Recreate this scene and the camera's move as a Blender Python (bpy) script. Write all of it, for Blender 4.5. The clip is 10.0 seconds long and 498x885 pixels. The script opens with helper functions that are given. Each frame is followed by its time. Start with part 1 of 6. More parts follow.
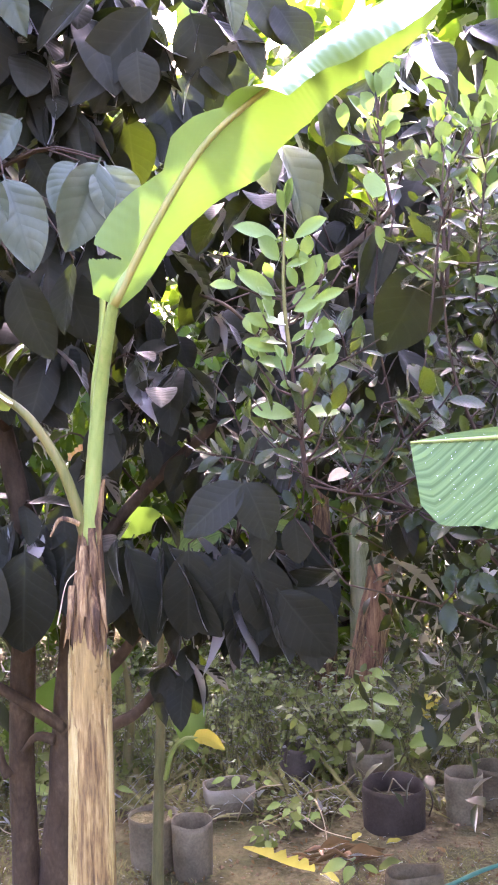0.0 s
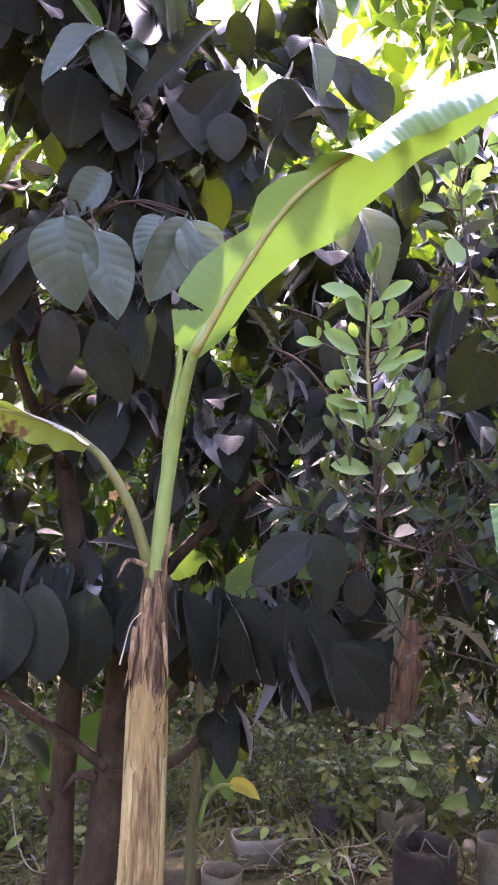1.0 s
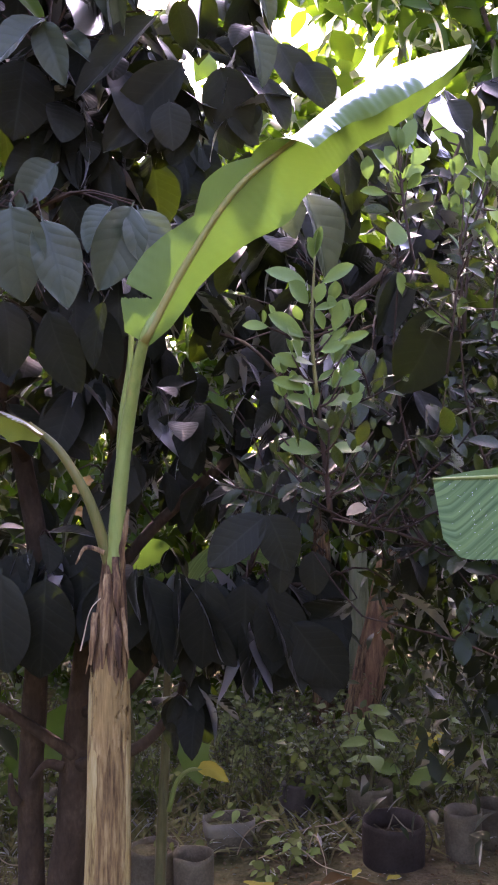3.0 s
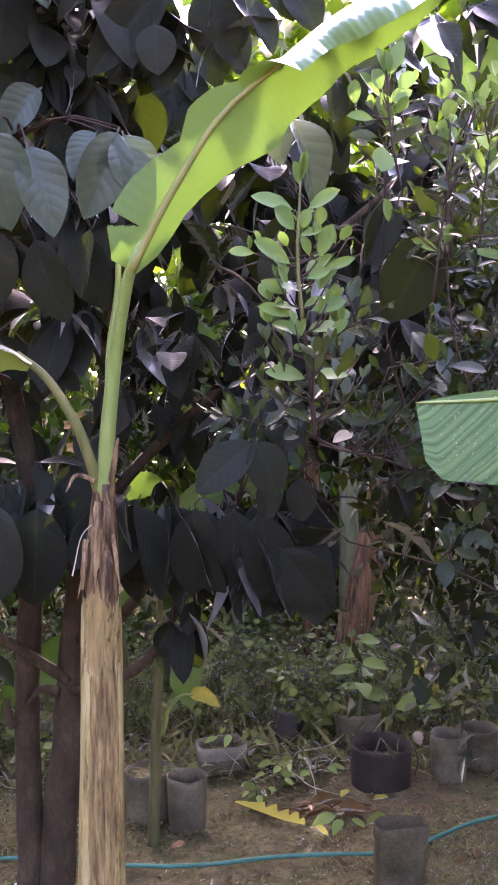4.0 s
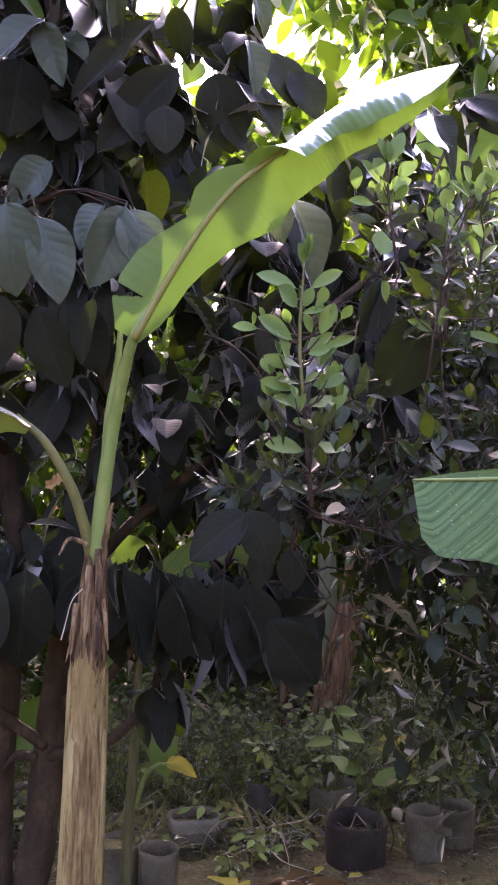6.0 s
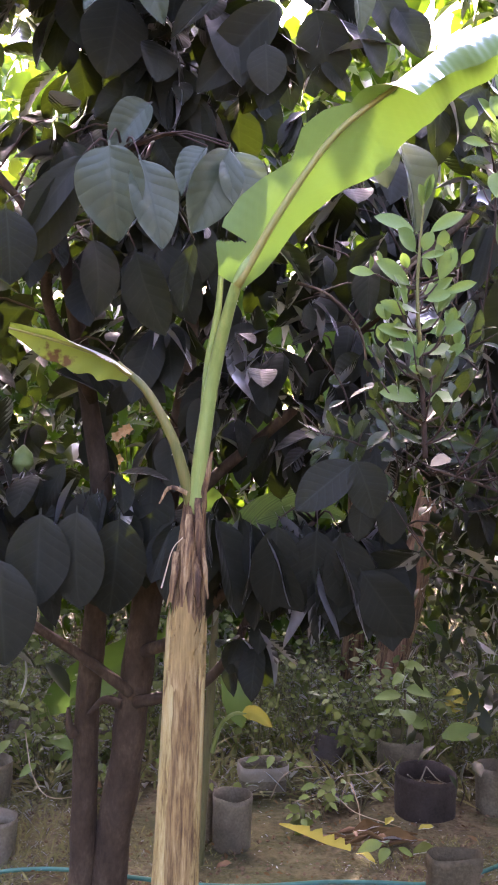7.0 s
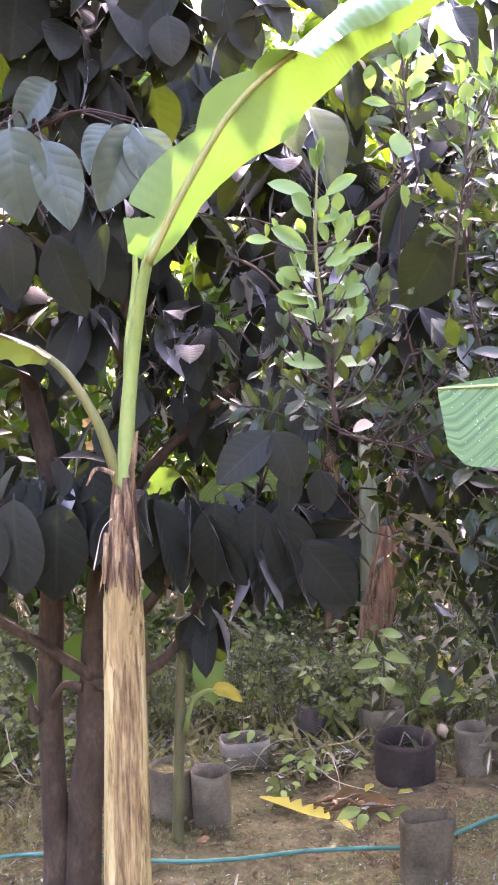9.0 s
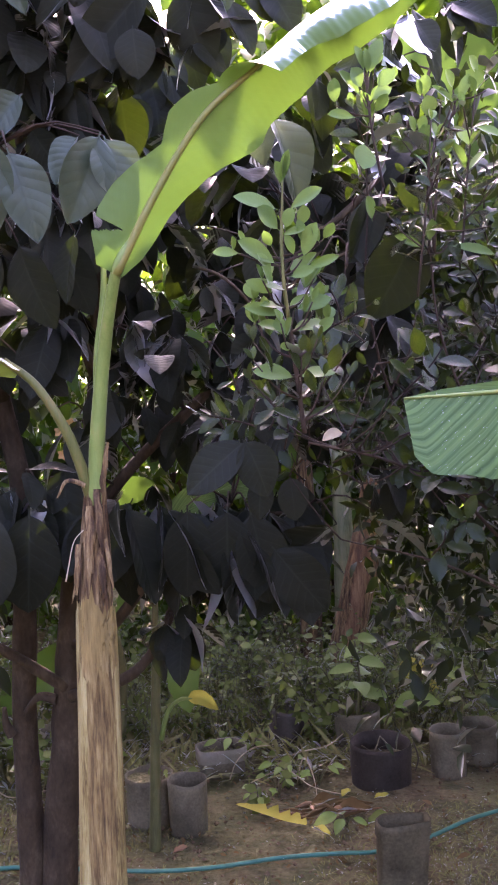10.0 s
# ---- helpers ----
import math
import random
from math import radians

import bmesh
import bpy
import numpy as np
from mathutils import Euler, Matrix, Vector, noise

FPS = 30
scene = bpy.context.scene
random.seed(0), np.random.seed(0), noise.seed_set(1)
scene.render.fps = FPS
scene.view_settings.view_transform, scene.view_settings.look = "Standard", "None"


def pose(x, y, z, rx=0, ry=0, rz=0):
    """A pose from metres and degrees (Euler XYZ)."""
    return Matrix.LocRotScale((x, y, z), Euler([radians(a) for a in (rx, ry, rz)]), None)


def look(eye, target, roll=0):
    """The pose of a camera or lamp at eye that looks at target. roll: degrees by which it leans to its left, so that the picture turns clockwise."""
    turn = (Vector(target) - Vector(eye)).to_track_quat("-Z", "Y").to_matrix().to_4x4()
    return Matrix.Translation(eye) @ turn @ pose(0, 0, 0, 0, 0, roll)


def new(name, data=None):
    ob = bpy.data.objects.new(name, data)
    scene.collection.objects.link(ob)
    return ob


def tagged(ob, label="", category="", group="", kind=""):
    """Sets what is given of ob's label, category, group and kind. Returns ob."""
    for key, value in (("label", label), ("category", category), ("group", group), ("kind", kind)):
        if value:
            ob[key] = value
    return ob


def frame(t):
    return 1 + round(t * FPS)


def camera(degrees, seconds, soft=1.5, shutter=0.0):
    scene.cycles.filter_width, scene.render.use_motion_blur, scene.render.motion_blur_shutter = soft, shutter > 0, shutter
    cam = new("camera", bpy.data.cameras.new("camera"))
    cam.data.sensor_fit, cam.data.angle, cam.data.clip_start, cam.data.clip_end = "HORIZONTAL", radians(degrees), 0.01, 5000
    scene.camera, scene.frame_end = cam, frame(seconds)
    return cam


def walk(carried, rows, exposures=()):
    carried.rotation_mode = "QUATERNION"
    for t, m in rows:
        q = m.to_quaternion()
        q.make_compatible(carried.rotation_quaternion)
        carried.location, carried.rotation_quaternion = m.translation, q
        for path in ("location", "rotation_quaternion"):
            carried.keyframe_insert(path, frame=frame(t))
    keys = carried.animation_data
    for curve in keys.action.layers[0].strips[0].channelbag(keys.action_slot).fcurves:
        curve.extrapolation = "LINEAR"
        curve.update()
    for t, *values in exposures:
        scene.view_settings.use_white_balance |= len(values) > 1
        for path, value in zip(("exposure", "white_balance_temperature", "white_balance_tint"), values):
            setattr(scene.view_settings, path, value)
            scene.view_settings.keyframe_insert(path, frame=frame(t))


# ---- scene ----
cam = camera(30.0, 10.0, 2.0)
PATH = [
    (0, (0.179, 0.162, 1.795), (0.229, 2.161, 1.785), -1.7),
    (0.5, (0.121, 0.143, 1.796), (0.136, 2.142, 1.822), -0.4),
    (1, (0.079, 0.121, 1.809), (0.073, 2.12, 1.895), 1.2),
    (1.5, (0.088, 0.1, 1.803), (0.065, 2.098, 1.884), -0.1),
    (2, (0.096, 0.092, 1.807), (0.091, 2.09, 1.902), -0.5),
    (2.5, (0.116, 0.094, 1.814), (0.161, 2.091, 1.919), -0.8),
    (3, (0.111, 0.087, 1.792), (0.177, 2.084, 1.859), -0.6),
    (4.3, (0.124, 0.062, 1.765), (0.207, 2.059, 1.689), -0.8),
    (4.5, (0.122, 0.067, 1.765), (0.206, 2.064, 1.692), -0.6),
    (5, (0.12, 0.066, 1.766), (0.211, 2.063, 1.714), -0.7),
    (5.2, (0.12, 0.063, 1.766), (0.218, 2.06, 1.727), -0.7),
    (6.3, (0.024, 0.029, 1.781), (0.148, 2.023, 1.875), 1.8),
    (6.5, (-0.018, 0.037, 1.781), (0.087, 2.032, 1.866), 2.1),
    (7, (-0.057, 0.071, 1.76), (-0.02, 2.07, 1.738), 1.7),
    (7.5, (-0.002, 0.083, 1.746), (-0.008, 2.081, 1.648), 0.6),
    (8, (0.085, 0.101, 1.734), (0.069, 2.096, 1.586), -0.5),
    (8.5, (0.121, 0.086, 1.735), (0.133, 2.082, 1.597), -1.3),
    (9, (0.118, 0.074, 1.748), (0.159, 2.072, 1.682), -1.7),
    (9.5, (0.127, 0.071, 1.758), (0.241, 2.068, 1.716), -2.7),
    (10, (0.128, 0.062, 1.759), (0.224, 2.059, 1.702), -2.4),
]
EXPOSURES = [
    (0, 5.45, 6500, 50), (0.6, 5.05, 6450, 50), (1.0, 4.75, 6400, 51), (1.6, 3.8, 6400, 51), (2.5, 3.5, 6400, 51), (3.2, 4.15, 6400, 51), (4.5, 4.55, 6400, 51),
    (5.2, 4.2, 6400, 51), (6.5, 3.95, 6500, 50), (7, 4.6, 6550, 49), (7.5, 5.3, 6550, 49), (8.9, 5.4, 6550, 49), (9.3, 5.1, 6450, 50), (9.6, 4.75, 6400, 51), (10.0, 4.3, 6400, 51),
]
walk(cam, [(t, look(eye, target, roll)) for t, eye, target, roll in PATH], EXPOSURES)

# ---- light ----
SUN_UP, SUN_AZ = 30.0, 0.0
SUN = Vector((math.sin(radians(SUN_AZ)) * math.cos(radians(SUN_UP)), math.cos(radians(SUN_AZ)) * math.cos(radians(SUN_UP)), math.sin(radians(SUN_UP))))
world = bpy.data.worlds.new("sky")
scene.world = world
world.use_nodes = True
sky = world.node_tree.nodes.new("ShaderNodeTexSky")
sky.sky_type, sky.sun_disc = "NISHITA", False
sky.sun_elevation, sky.sun_rotation = radians(SUN_UP), radians(SUN_AZ)
sky.air_density, sky.dust_density, sky.ozone_density = 1.0, 7.0, 1.0
back = world.node_tree.nodes["Background"]
back.inputs["Strength"].default_value = 0.15
world.node_tree.links.new(sky.outputs["Color"], back.inputs["Color"])
sun = new("sun", bpy.data.lights.new("sun", "SUN"))
sun.data.energy, sun.data.angle, sun.data.color = 2.0, radians(0.5), (1.0, 0.93, 0.82)
sun.matrix_world = look(SUN * 30, (0, 0, 0))

# ---- materials ----


def nodes_of(name):
    m = bpy.data.materials.new(name)
    m.use_nodes = True
    nt = m.node_tree
    nt.nodes.clear()
    return m, nt, nt.nodes, nt.links


def math_node(nt, op, a, b=None):
    n = nt.nodes.new("ShaderNodeMath")
    n.operation = op
    for i, v in enumerate((a, b)):
        if v is None:
            continue
        if isinstance(v, (int, float)):
            n.inputs[i].default_value = v
        else:
            nt.links.new(v, n.inputs[i])
    return n.outputs[0]


def mixed(nt, fac, a, b):
    n = nt.nodes.new("ShaderNodeMix")
    n.data_type = "RGBA"
    for key, v in ((0, fac), (6, a), (7, b)):
        if isinstance(v, (int, float)):
            n.inputs[key].default_value = v
        elif isinstance(v, tuple):
            n.inputs[key].default_value = (*v, 1.0)
        else:
            nt.links.new(v, n.inputs[key])
    return n.outputs[2]


def noise_of(nt, scale, detail=4.0, rough=0.55, coord="Object", stretch=None):
    tc = nt.nodes.new("ShaderNodeTexCoord")
    out = tc.outputs[coord]
    if stretch:
        mp = nt.nodes.new("ShaderNodeMapping")
        mp.inputs["Scale"].default_value = stretch
        nt.links.new(out, mp.inputs["Vector"])
        out = mp.outputs["Vector"]
    n = nt.nodes.new("ShaderNodeTexNoise")
    n.inputs["Scale"].default_value, n.inputs["Detail"].default_value, n.inputs["Roughness"].default_value = scale, detail, rough
    nt.links.new(out, n.inputs["Vector"])
    return n.outputs["Fac"]


def ramp(nt, fac, stops):
    n = nt.nodes.new("ShaderNodeValToRGB")
    els = n.color_ramp.elements
    while len(els) < len(stops):
        els.new(0.5)
    for e, (p, c) in zip(els, stops):
        e.position, e.color = p, (*c, 1.0)
    nt.links.new(fac, n.inputs["Fac"])
    return n.outputs["Color"]


def leaf_material(name, dark, light, glow, through_fac=0.35, rough=0.38, veins=0.0, count=9.0, slope=0.55, bump=0.4, spots=None, gloss=0.5, rib=None, bands=None):
    """A leaf: gloss above, light through it, ribs by its own coordinates."""
    m, nt, nodes, links = nodes_of(name)
    out = nodes.new("ShaderNodeOutputMaterial")
    info, geo = nodes.new("ShaderNodeObjectInfo"), nodes.new("ShaderNodeNewGeometry")
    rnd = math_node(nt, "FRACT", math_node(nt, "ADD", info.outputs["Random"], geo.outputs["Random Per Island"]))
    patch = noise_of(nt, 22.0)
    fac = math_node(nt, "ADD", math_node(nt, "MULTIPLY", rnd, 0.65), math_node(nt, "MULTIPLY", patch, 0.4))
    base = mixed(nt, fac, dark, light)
    glowing = mixed(nt, math_node(nt, "MULTIPLY", rnd, 0.8), glow, tuple(0.6 * c + 0.4 * d for c, d in zip(glow, light)))
    height = math_node(nt, "MULTIPLY", patch, 0.25)
    if veins:
        uv = nodes.new("ShaderNodeUVMap")
        sep = nodes.new("ShaderNodeSeparateXYZ")
        links.new(uv.outputs["UV"], sep.inputs[0])
        u = math_node(nt, "ABSOLUTE", math_node(nt, "SUBTRACT", math_node(nt, "MULTIPLY", sep.outputs[0], 2.0), 1.0))
        phase = math_node(nt, "SUBTRACT", math_node(nt, "MULTIPLY", sep.outputs[1], count), math_node(nt, "MULTIPLY", u, count * slope * 0.35))
        saw = math_node(nt, "ABSOLUTE", math_node(nt, "SUBTRACT", math_node(nt, "FRACT", phase), 0.5))
        line = math_node(nt, "POWER", math_node(nt, "MULTIPLY", saw, 2.0), 9.0)
        mid = math_node(nt, "POWER", math_node(nt, "SUBTRACT", 1.0, math_node(nt, "MINIMUM", math_node(nt, "MULTIPLY", u, 9.0), 1.0)), 2.0)
        ribs = math_node(nt, "MAXIMUM", math_node(nt, "MULTIPLY", line, 0.6), mid)
        base = mixed(nt, math_node(nt, "MULTIPLY", ribs, veins), base, rib or light)
        glowing = mixed(nt, math_node(nt, "MULTIPLY", ribs, veins * 0.6), glowing, tuple(0.6 * c for c in glow))
        if bands:
            wide = nodes.new("ShaderNodeTexNoise")
            wide.noise_dimensions = "1D"
            wide.inputs["Scale"].default_value, wide.inputs["Detail"].default_value = 1.7, 4.0
            links.new(phase, wide.inputs["W"])
            base = mixed(nt, ramp(nt, wide.outputs["Fac"], [(0.38, (0, 0, 0)), (0.62, (0.85, 0.85, 0.85))]), base, bands)
            height = math_node(nt, "ADD", height, math_node(nt, "MULTIPLY", wide.outputs["Fac"], 1.5))
        height = math_node(nt, "ADD", height, math_node(nt, "SUBTRACT", math_node(nt, "MULTIPLY", math_node(nt, "SINE", math_node(nt, "MULTIPLY", math_node(nt, "FRACT", phase), math.pi)), 1.0), ribs))
    if spots:
        at, col = spots
        sp = ramp(nt, noise_of(nt, 9.0, 5.0, 0.6), [(at, (0, 0, 0)), (at + 0.05, (1, 1, 1))])
        base = mixed(nt, sp, base, col)
        glowing = mixed(nt, sp, glowing, tuple(0.5 * c for c in col))
    bmp = nodes.new("ShaderNodeBump")
    bmp.inputs["Strength"].default_value, bmp.inputs["Distance"].default_value = bump, 0.006
    links.new(height, bmp.inputs["Height"])
    pr = nodes.new("ShaderNodeBsdfPrincipled")
    links.new(base, pr.inputs["Base Color"])
    links.new(math_node(nt, "ADD", math_node(nt, "MULTIPLY", patch, 0.25), rough - 0.1), pr.inputs["Roughness"])
    pr.inputs["Specular IOR Level"].default_value = 0.0
    links.new(bmp.outputs[0], pr.inputs["Normal"])
    tr = nodes.new("ShaderNodeBsdfTranslucent")
    links.new(glowing, tr.inputs["Color"])
    mx = nodes.new("ShaderNodeMixShader")
    mx.inputs[0].default_value = through_fac
    links.new(pr.outputs[0], mx.inputs[1])
    links.new(tr.outputs[0], mx.inputs[2])
    fres = nodes.new("ShaderNodeFresnel")
    fres.inputs["IOR"].default_value = 1.0 + gloss
    links.new(bmp.outputs[0], fres.inputs["Normal"])
    gl = nodes.new("ShaderNodeBsdfGlossy")
    links.new(math_node(nt, "ADD", math_node(nt, "MULTIPLY", patch, 0.25), rough - 0.1), gl.inputs["Roughness"])
    links.new(bmp.outputs[0], gl.inputs["Normal"])
    top = nodes.new("ShaderNodeMixShader")
    links.new(fres.outputs[0], top.inputs[0])
    links.new(mx.outputs[0], top.inputs[1])
    links.new(gl.outputs[0], top.inputs[2])
    links.new(top.outputs[0], out.inputs["Surface"])
    return m


def solid_material(name, stops, scale=6.0, rough=0.85, bump=0.5, distance=0.01, stretch=None, fine=60.0, gloss=0.3, contrast=1.3, moss=None, zones=()):
    """Bark, soil, cloth, plastic: two scales of noise for colour, fine relief."""
    m, nt, nodes, links = nodes_of(name)
    out = nodes.new("ShaderNodeOutputMaterial")
    info = nodes.new("ShaderNodeObjectInfo")
    a = noise_of(nt, scale, 6.0, 0.6, stretch=stretch)
    b = noise_of(nt, fine, 3.0, 0.6, stretch=stretch)
    fac = math_node(nt, "ADD", math_node(nt, "MULTIPLY", a, 0.75), math_node(nt, "MULTIPLY", b, 0.3))
    fac = math_node(nt, "ADD", math_node(nt, "MULTIPLY", math_node(nt, "SUBTRACT", fac, 0.525), contrast), 0.525)
    fac = math_node(nt, "ADD", fac, math_node(nt, "MULTIPLY", math_node(nt, "SUBTRACT", info.outputs["Random"], 0.5), 0.12))
    col = ramp(nt, fac, stops)
    if moss:
        patch = ramp(nt, noise_of(nt, 1.7, 8.0, 0.7), [(0.36, (0, 0, 0)), (0.56, (0.75, 0.75, 0.75))])
        col = mixed(nt, patch, col, mixed(nt, b, tuple(0.5 * c for c in moss), tuple(1.6 * c for c in moss)))
    for z0, z1, hue in zones:
        sep = nodes.new("ShaderNodeSeparateXYZ")
        links.new(nodes.new("ShaderNodeTexCoord").outputs["Object"], sep.inputs[0])
        ragged = math_node(nt, "MULTIPLY", math_node(nt, "SUBTRACT", noise_of(nt, 4.0, 5.0, 0.65, stretch=(9, 9, 1.2)), 0.5), 0.18)
        z = math_node(nt, "ADD", sep.outputs[2], ragged)
        where = math_node(nt, "MULTIPLY", math_node(nt, "SUBTRACT", z, z0), 1.0 / (z1 - z0))
        where = math_node(nt, "MINIMUM", math_node(nt, "MAXIMUM", where, 0.0), 1.0)
        col = mixed(nt, math_node(nt, "MULTIPLY", where, 0.85), col, mixed(nt, fac, tuple(0.25 * c for c in hue), tuple(1.6 * c for c in hue)))
    bmp = nodes.new("ShaderNodeBump")
    bmp.inputs["Strength"].default_value, bmp.inputs["Distance"].default_value = bump, distance
    links.new(fac, bmp.inputs["Height"])
    pr = nodes.new("ShaderNodeBsdfPrincipled")
    links.new(col, pr.inputs["Base Color"])
    pr.inputs["Roughness"].default_value, pr.inputs["Specular IOR Level"].default_value = rough, gloss
    links.new(bmp.outputs[0], pr.inputs["Normal"])
    links.new(pr.outputs[0], out.inputs["Surface"])
    return m


# big_leaf is darker than such leaves are; the crown's shade is in its colour.
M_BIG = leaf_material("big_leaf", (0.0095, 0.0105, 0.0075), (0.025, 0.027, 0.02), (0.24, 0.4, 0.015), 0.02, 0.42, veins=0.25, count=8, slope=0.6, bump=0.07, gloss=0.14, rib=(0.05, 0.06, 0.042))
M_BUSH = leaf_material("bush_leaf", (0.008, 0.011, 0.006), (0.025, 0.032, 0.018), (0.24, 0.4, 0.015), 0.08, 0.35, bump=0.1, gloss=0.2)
# Paler copy of big_leaf for leaves in the open: sky sheen put into colour.
M_BIG_SHEEN = leaf_material("big_leaf_sheen", (0.035, 0.052, 0.034), (0.068, 0.088, 0.06), (0.2, 0.3, 0.06), 0.04, 0.36, veins=0.35, count=8, slope=0.6, bump=0.12, gloss=0.34, rib=(0.025, 0.037, 0.024))
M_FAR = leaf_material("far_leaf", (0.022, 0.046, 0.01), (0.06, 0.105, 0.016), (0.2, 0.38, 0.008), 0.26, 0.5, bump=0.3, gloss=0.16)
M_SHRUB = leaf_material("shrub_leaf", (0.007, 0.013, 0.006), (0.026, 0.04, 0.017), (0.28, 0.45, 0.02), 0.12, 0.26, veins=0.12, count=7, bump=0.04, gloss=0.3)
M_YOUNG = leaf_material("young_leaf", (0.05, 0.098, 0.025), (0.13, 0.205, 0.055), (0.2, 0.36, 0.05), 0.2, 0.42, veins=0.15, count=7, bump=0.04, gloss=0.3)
M_WEED = leaf_material("weed_leaf", (0.018, 0.032, 0.009), (0.16, 0.19, 0.05), (0.24, 0.36, 0.04), 0.25, 0.5, bump=0.15, gloss=0.24)
M_FRESH = leaf_material("fresh_weed_leaf", (0.09, 0.16, 0.045), (0.22, 0.3, 0.1), (0.4, 0.55, 0.08), 0.35, 0.6, veins=0.2, count=6, bump=0.05, gloss=0.2)
M_GRASS = leaf_material("grass_blade", (0.07, 0.095, 0.03), (0.26, 0.23, 0.1), (0.26, 0.28, 0.09), 0.25, 0.8, bump=0.1, gloss=0.06)
M_BANANA = leaf_material("banana_leaf", (0.075, 0.145, 0.02), (0.115, 0.2, 0.033), (0.085, 0.17, 0.015), 0.17, 0.4, veins=0.35, count=46, slope=0.35, bump=0.018, gloss=0.42)
M_BANANA_COOL = leaf_material("broad_leaf", (0.06, 0.125, 0.036), (0.11, 0.2, 0.065), (0.3, 0.5, 0.1), 0.15, 0.36, veins=0.6, count=22, slope=1.1, bump=0.1, gloss=0.26, rib=(0.2, 0.31, 0.13), bands=(0.02, 0.056, 0.018))
M_BANANA_OLD = leaf_material("ageing_banana_leaf", (0.1, 0.17, 0.04), (0.2, 0.26, 0.05), (0.5, 0.6, 0.05), 0.35, 0.4, veins=0.3, count=26, slope=0.35, bump=0.08, spots=(0.6, (0.14, 0.075, 0.03)), gloss=0.2)
M_YELLOW = leaf_material("yellow_leaf", (0.34, 0.29, 0.045), (0.5, 0.46, 0.11), (0.5, 0.44, 0.07), 0.25, 0.8, veins=0.4, count=12, bump=0.1, gloss=0.06, spots=(0.62, (0.25, 0.13, 0.04)))
M_DRY = leaf_material("dry_leaf", (0.055, 0.034, 0.014), (0.16, 0.105, 0.045), (0.16, 0.095, 0.035), 0.12, 0.75, bump=0.5, gloss=0.08)
M_RIB = solid_material("leaf_rib", [(0.3, (0.13, 0.16, 0.033)), (0.7, (0.22, 0.19, 0.05))], 14, 0.45, 0.2, 0.003, gloss=0.3)
M_PETIOLE = solid_material("green_stalk", [(0.3, (0.12, 0.18, 0.04)), (0.6, (0.175, 0.24, 0.06)), (0.8, (0.23, 0.23, 0.075))], 9, 0.42, 0.2, 0.003, (6, 6, 0.8), gloss=0.4)
M_OLIVE = solid_material("olive_green_stalk", [(0.3, (0.065, 0.08, 0.02)), (0.55, (0.115, 0.12, 0.033)), (0.8, (0.16, 0.125, 0.045))], 9, 0.45, 0.2, 0.003, (6, 6, 0.8), gloss=0.3)
M_STALK = solid_material("olive_stalk", [(0.3, (0.06, 0.058, 0.026)), (0.55, (0.115, 0.115, 0.045)), (0.8, (0.16, 0.125, 0.06))], 6, 0.5, 0.3, 0.004, (5, 5, 0.6))
M_SHEATH = solid_material("dry_sheath", [(0.26, (0.105, 0.064, 0.022)), (0.4, (0.215, 0.152, 0.054)), (0.56, (0.32, 0.245, 0.09)), (0.8, (0.41, 0.335, 0.15))], 5.0, 0.75, 0.9, 0.004, (8, 8, 0.9), 40, contrast=1.8)
M_SHEATH_DARK = solid_material("brown_sheath", [(0.3, (0.026, 0.013, 0.007)), (0.48, (0.085, 0.046, 0.021)), (0.64, (0.19, 0.118, 0.052)), (0.82, (0.34, 0.24, 0.115))], 5.0, 0.75, 0.9, 0.004, (12, 12, 1.0), 26, contrast=1.7)
M_FRUIT = solid_material("green_fruit", [(0.3, (0.09, 0.14, 0.04)), (0.7, (0.16, 0.22, 0.07))], 20, 0.5, 0.2, 0.002)
M_BARK = solid_material("bark", [(0.3, (0.028, 0.018, 0.0095)), (0.55, (0.054, 0.036, 0.02)), (0.8, (0.1, 0.071, 0.041))], 12, 0.9, 0.8, 0.008, (1, 1, 0.5), 90, contrast=1.5)
M_TWIG = solid_material("twig", [(0.3, (0.022, 0.014, 0.01)), (0.8, (0.065, 0.04, 0.027))], 12, 0.8, 0.5, 0.004)
M_SOIL = solid_material("soil", [(0.25, (0.038, 0.027, 0.013)), (0.5, (0.095, 0.071, 0.036)), (0.75, (0.185, 0.142, 0.078))], 6.0, 0.95, 1.0, 0.03, fine=40, contrast=2.2, moss=(0.07, 0.076, 0.026))
M_CLOD = solid_material("soil_clod", [(0.25, (0.06, 0.04, 0.022)), (0.75, (0.2, 0.145, 0.085))], 30, 0.95, 0.6, 0.01)
M_BAG = solid_material("grey_bag", [(0.3, (0.07, 0.06, 0.037)), (0.55, (0.14, 0.121, 0.078)), (0.8, (0.235, 0.205, 0.135))], 5, 0.6, 0.6, 0.008, fine=90, gloss=0.2, contrast=1.5)
M_BAG_BLACK = solid_material("black_bag", [(0.3, (0.022, 0.017, 0.013)), (0.7, (0.058, 0.046, 0.036))], 8, 0.75, 0.6, 0.008, fine=90, gloss=0.2)
M_BAG_DUST = solid_material("dusty_bag", [(0.25, (0.035, 0.029, 0.016)), (0.5, (0.075, 0.062, 0.035)), (0.8, (0.13, 0.107, 0.063))], 5, 0.8, 0.6, 0.008, fine=90, contrast=1.6, gloss=0.12)
M_BAG_PALE = solid_material("pale_bag", [(0.3, (0.17, 0.155, 0.112)), (0.75, (0.3, 0.275, 0.205))], 9, 0.6, 0.4, 0.005, fine=150)
M_BAG_DARK = solid_material("brown_bag", [(0.3, (0.05, 0.042, 0.035)), (0.75, (0.12, 0.1, 0.085))], 8, 0.7, 0.5, 0.006, fine=120)
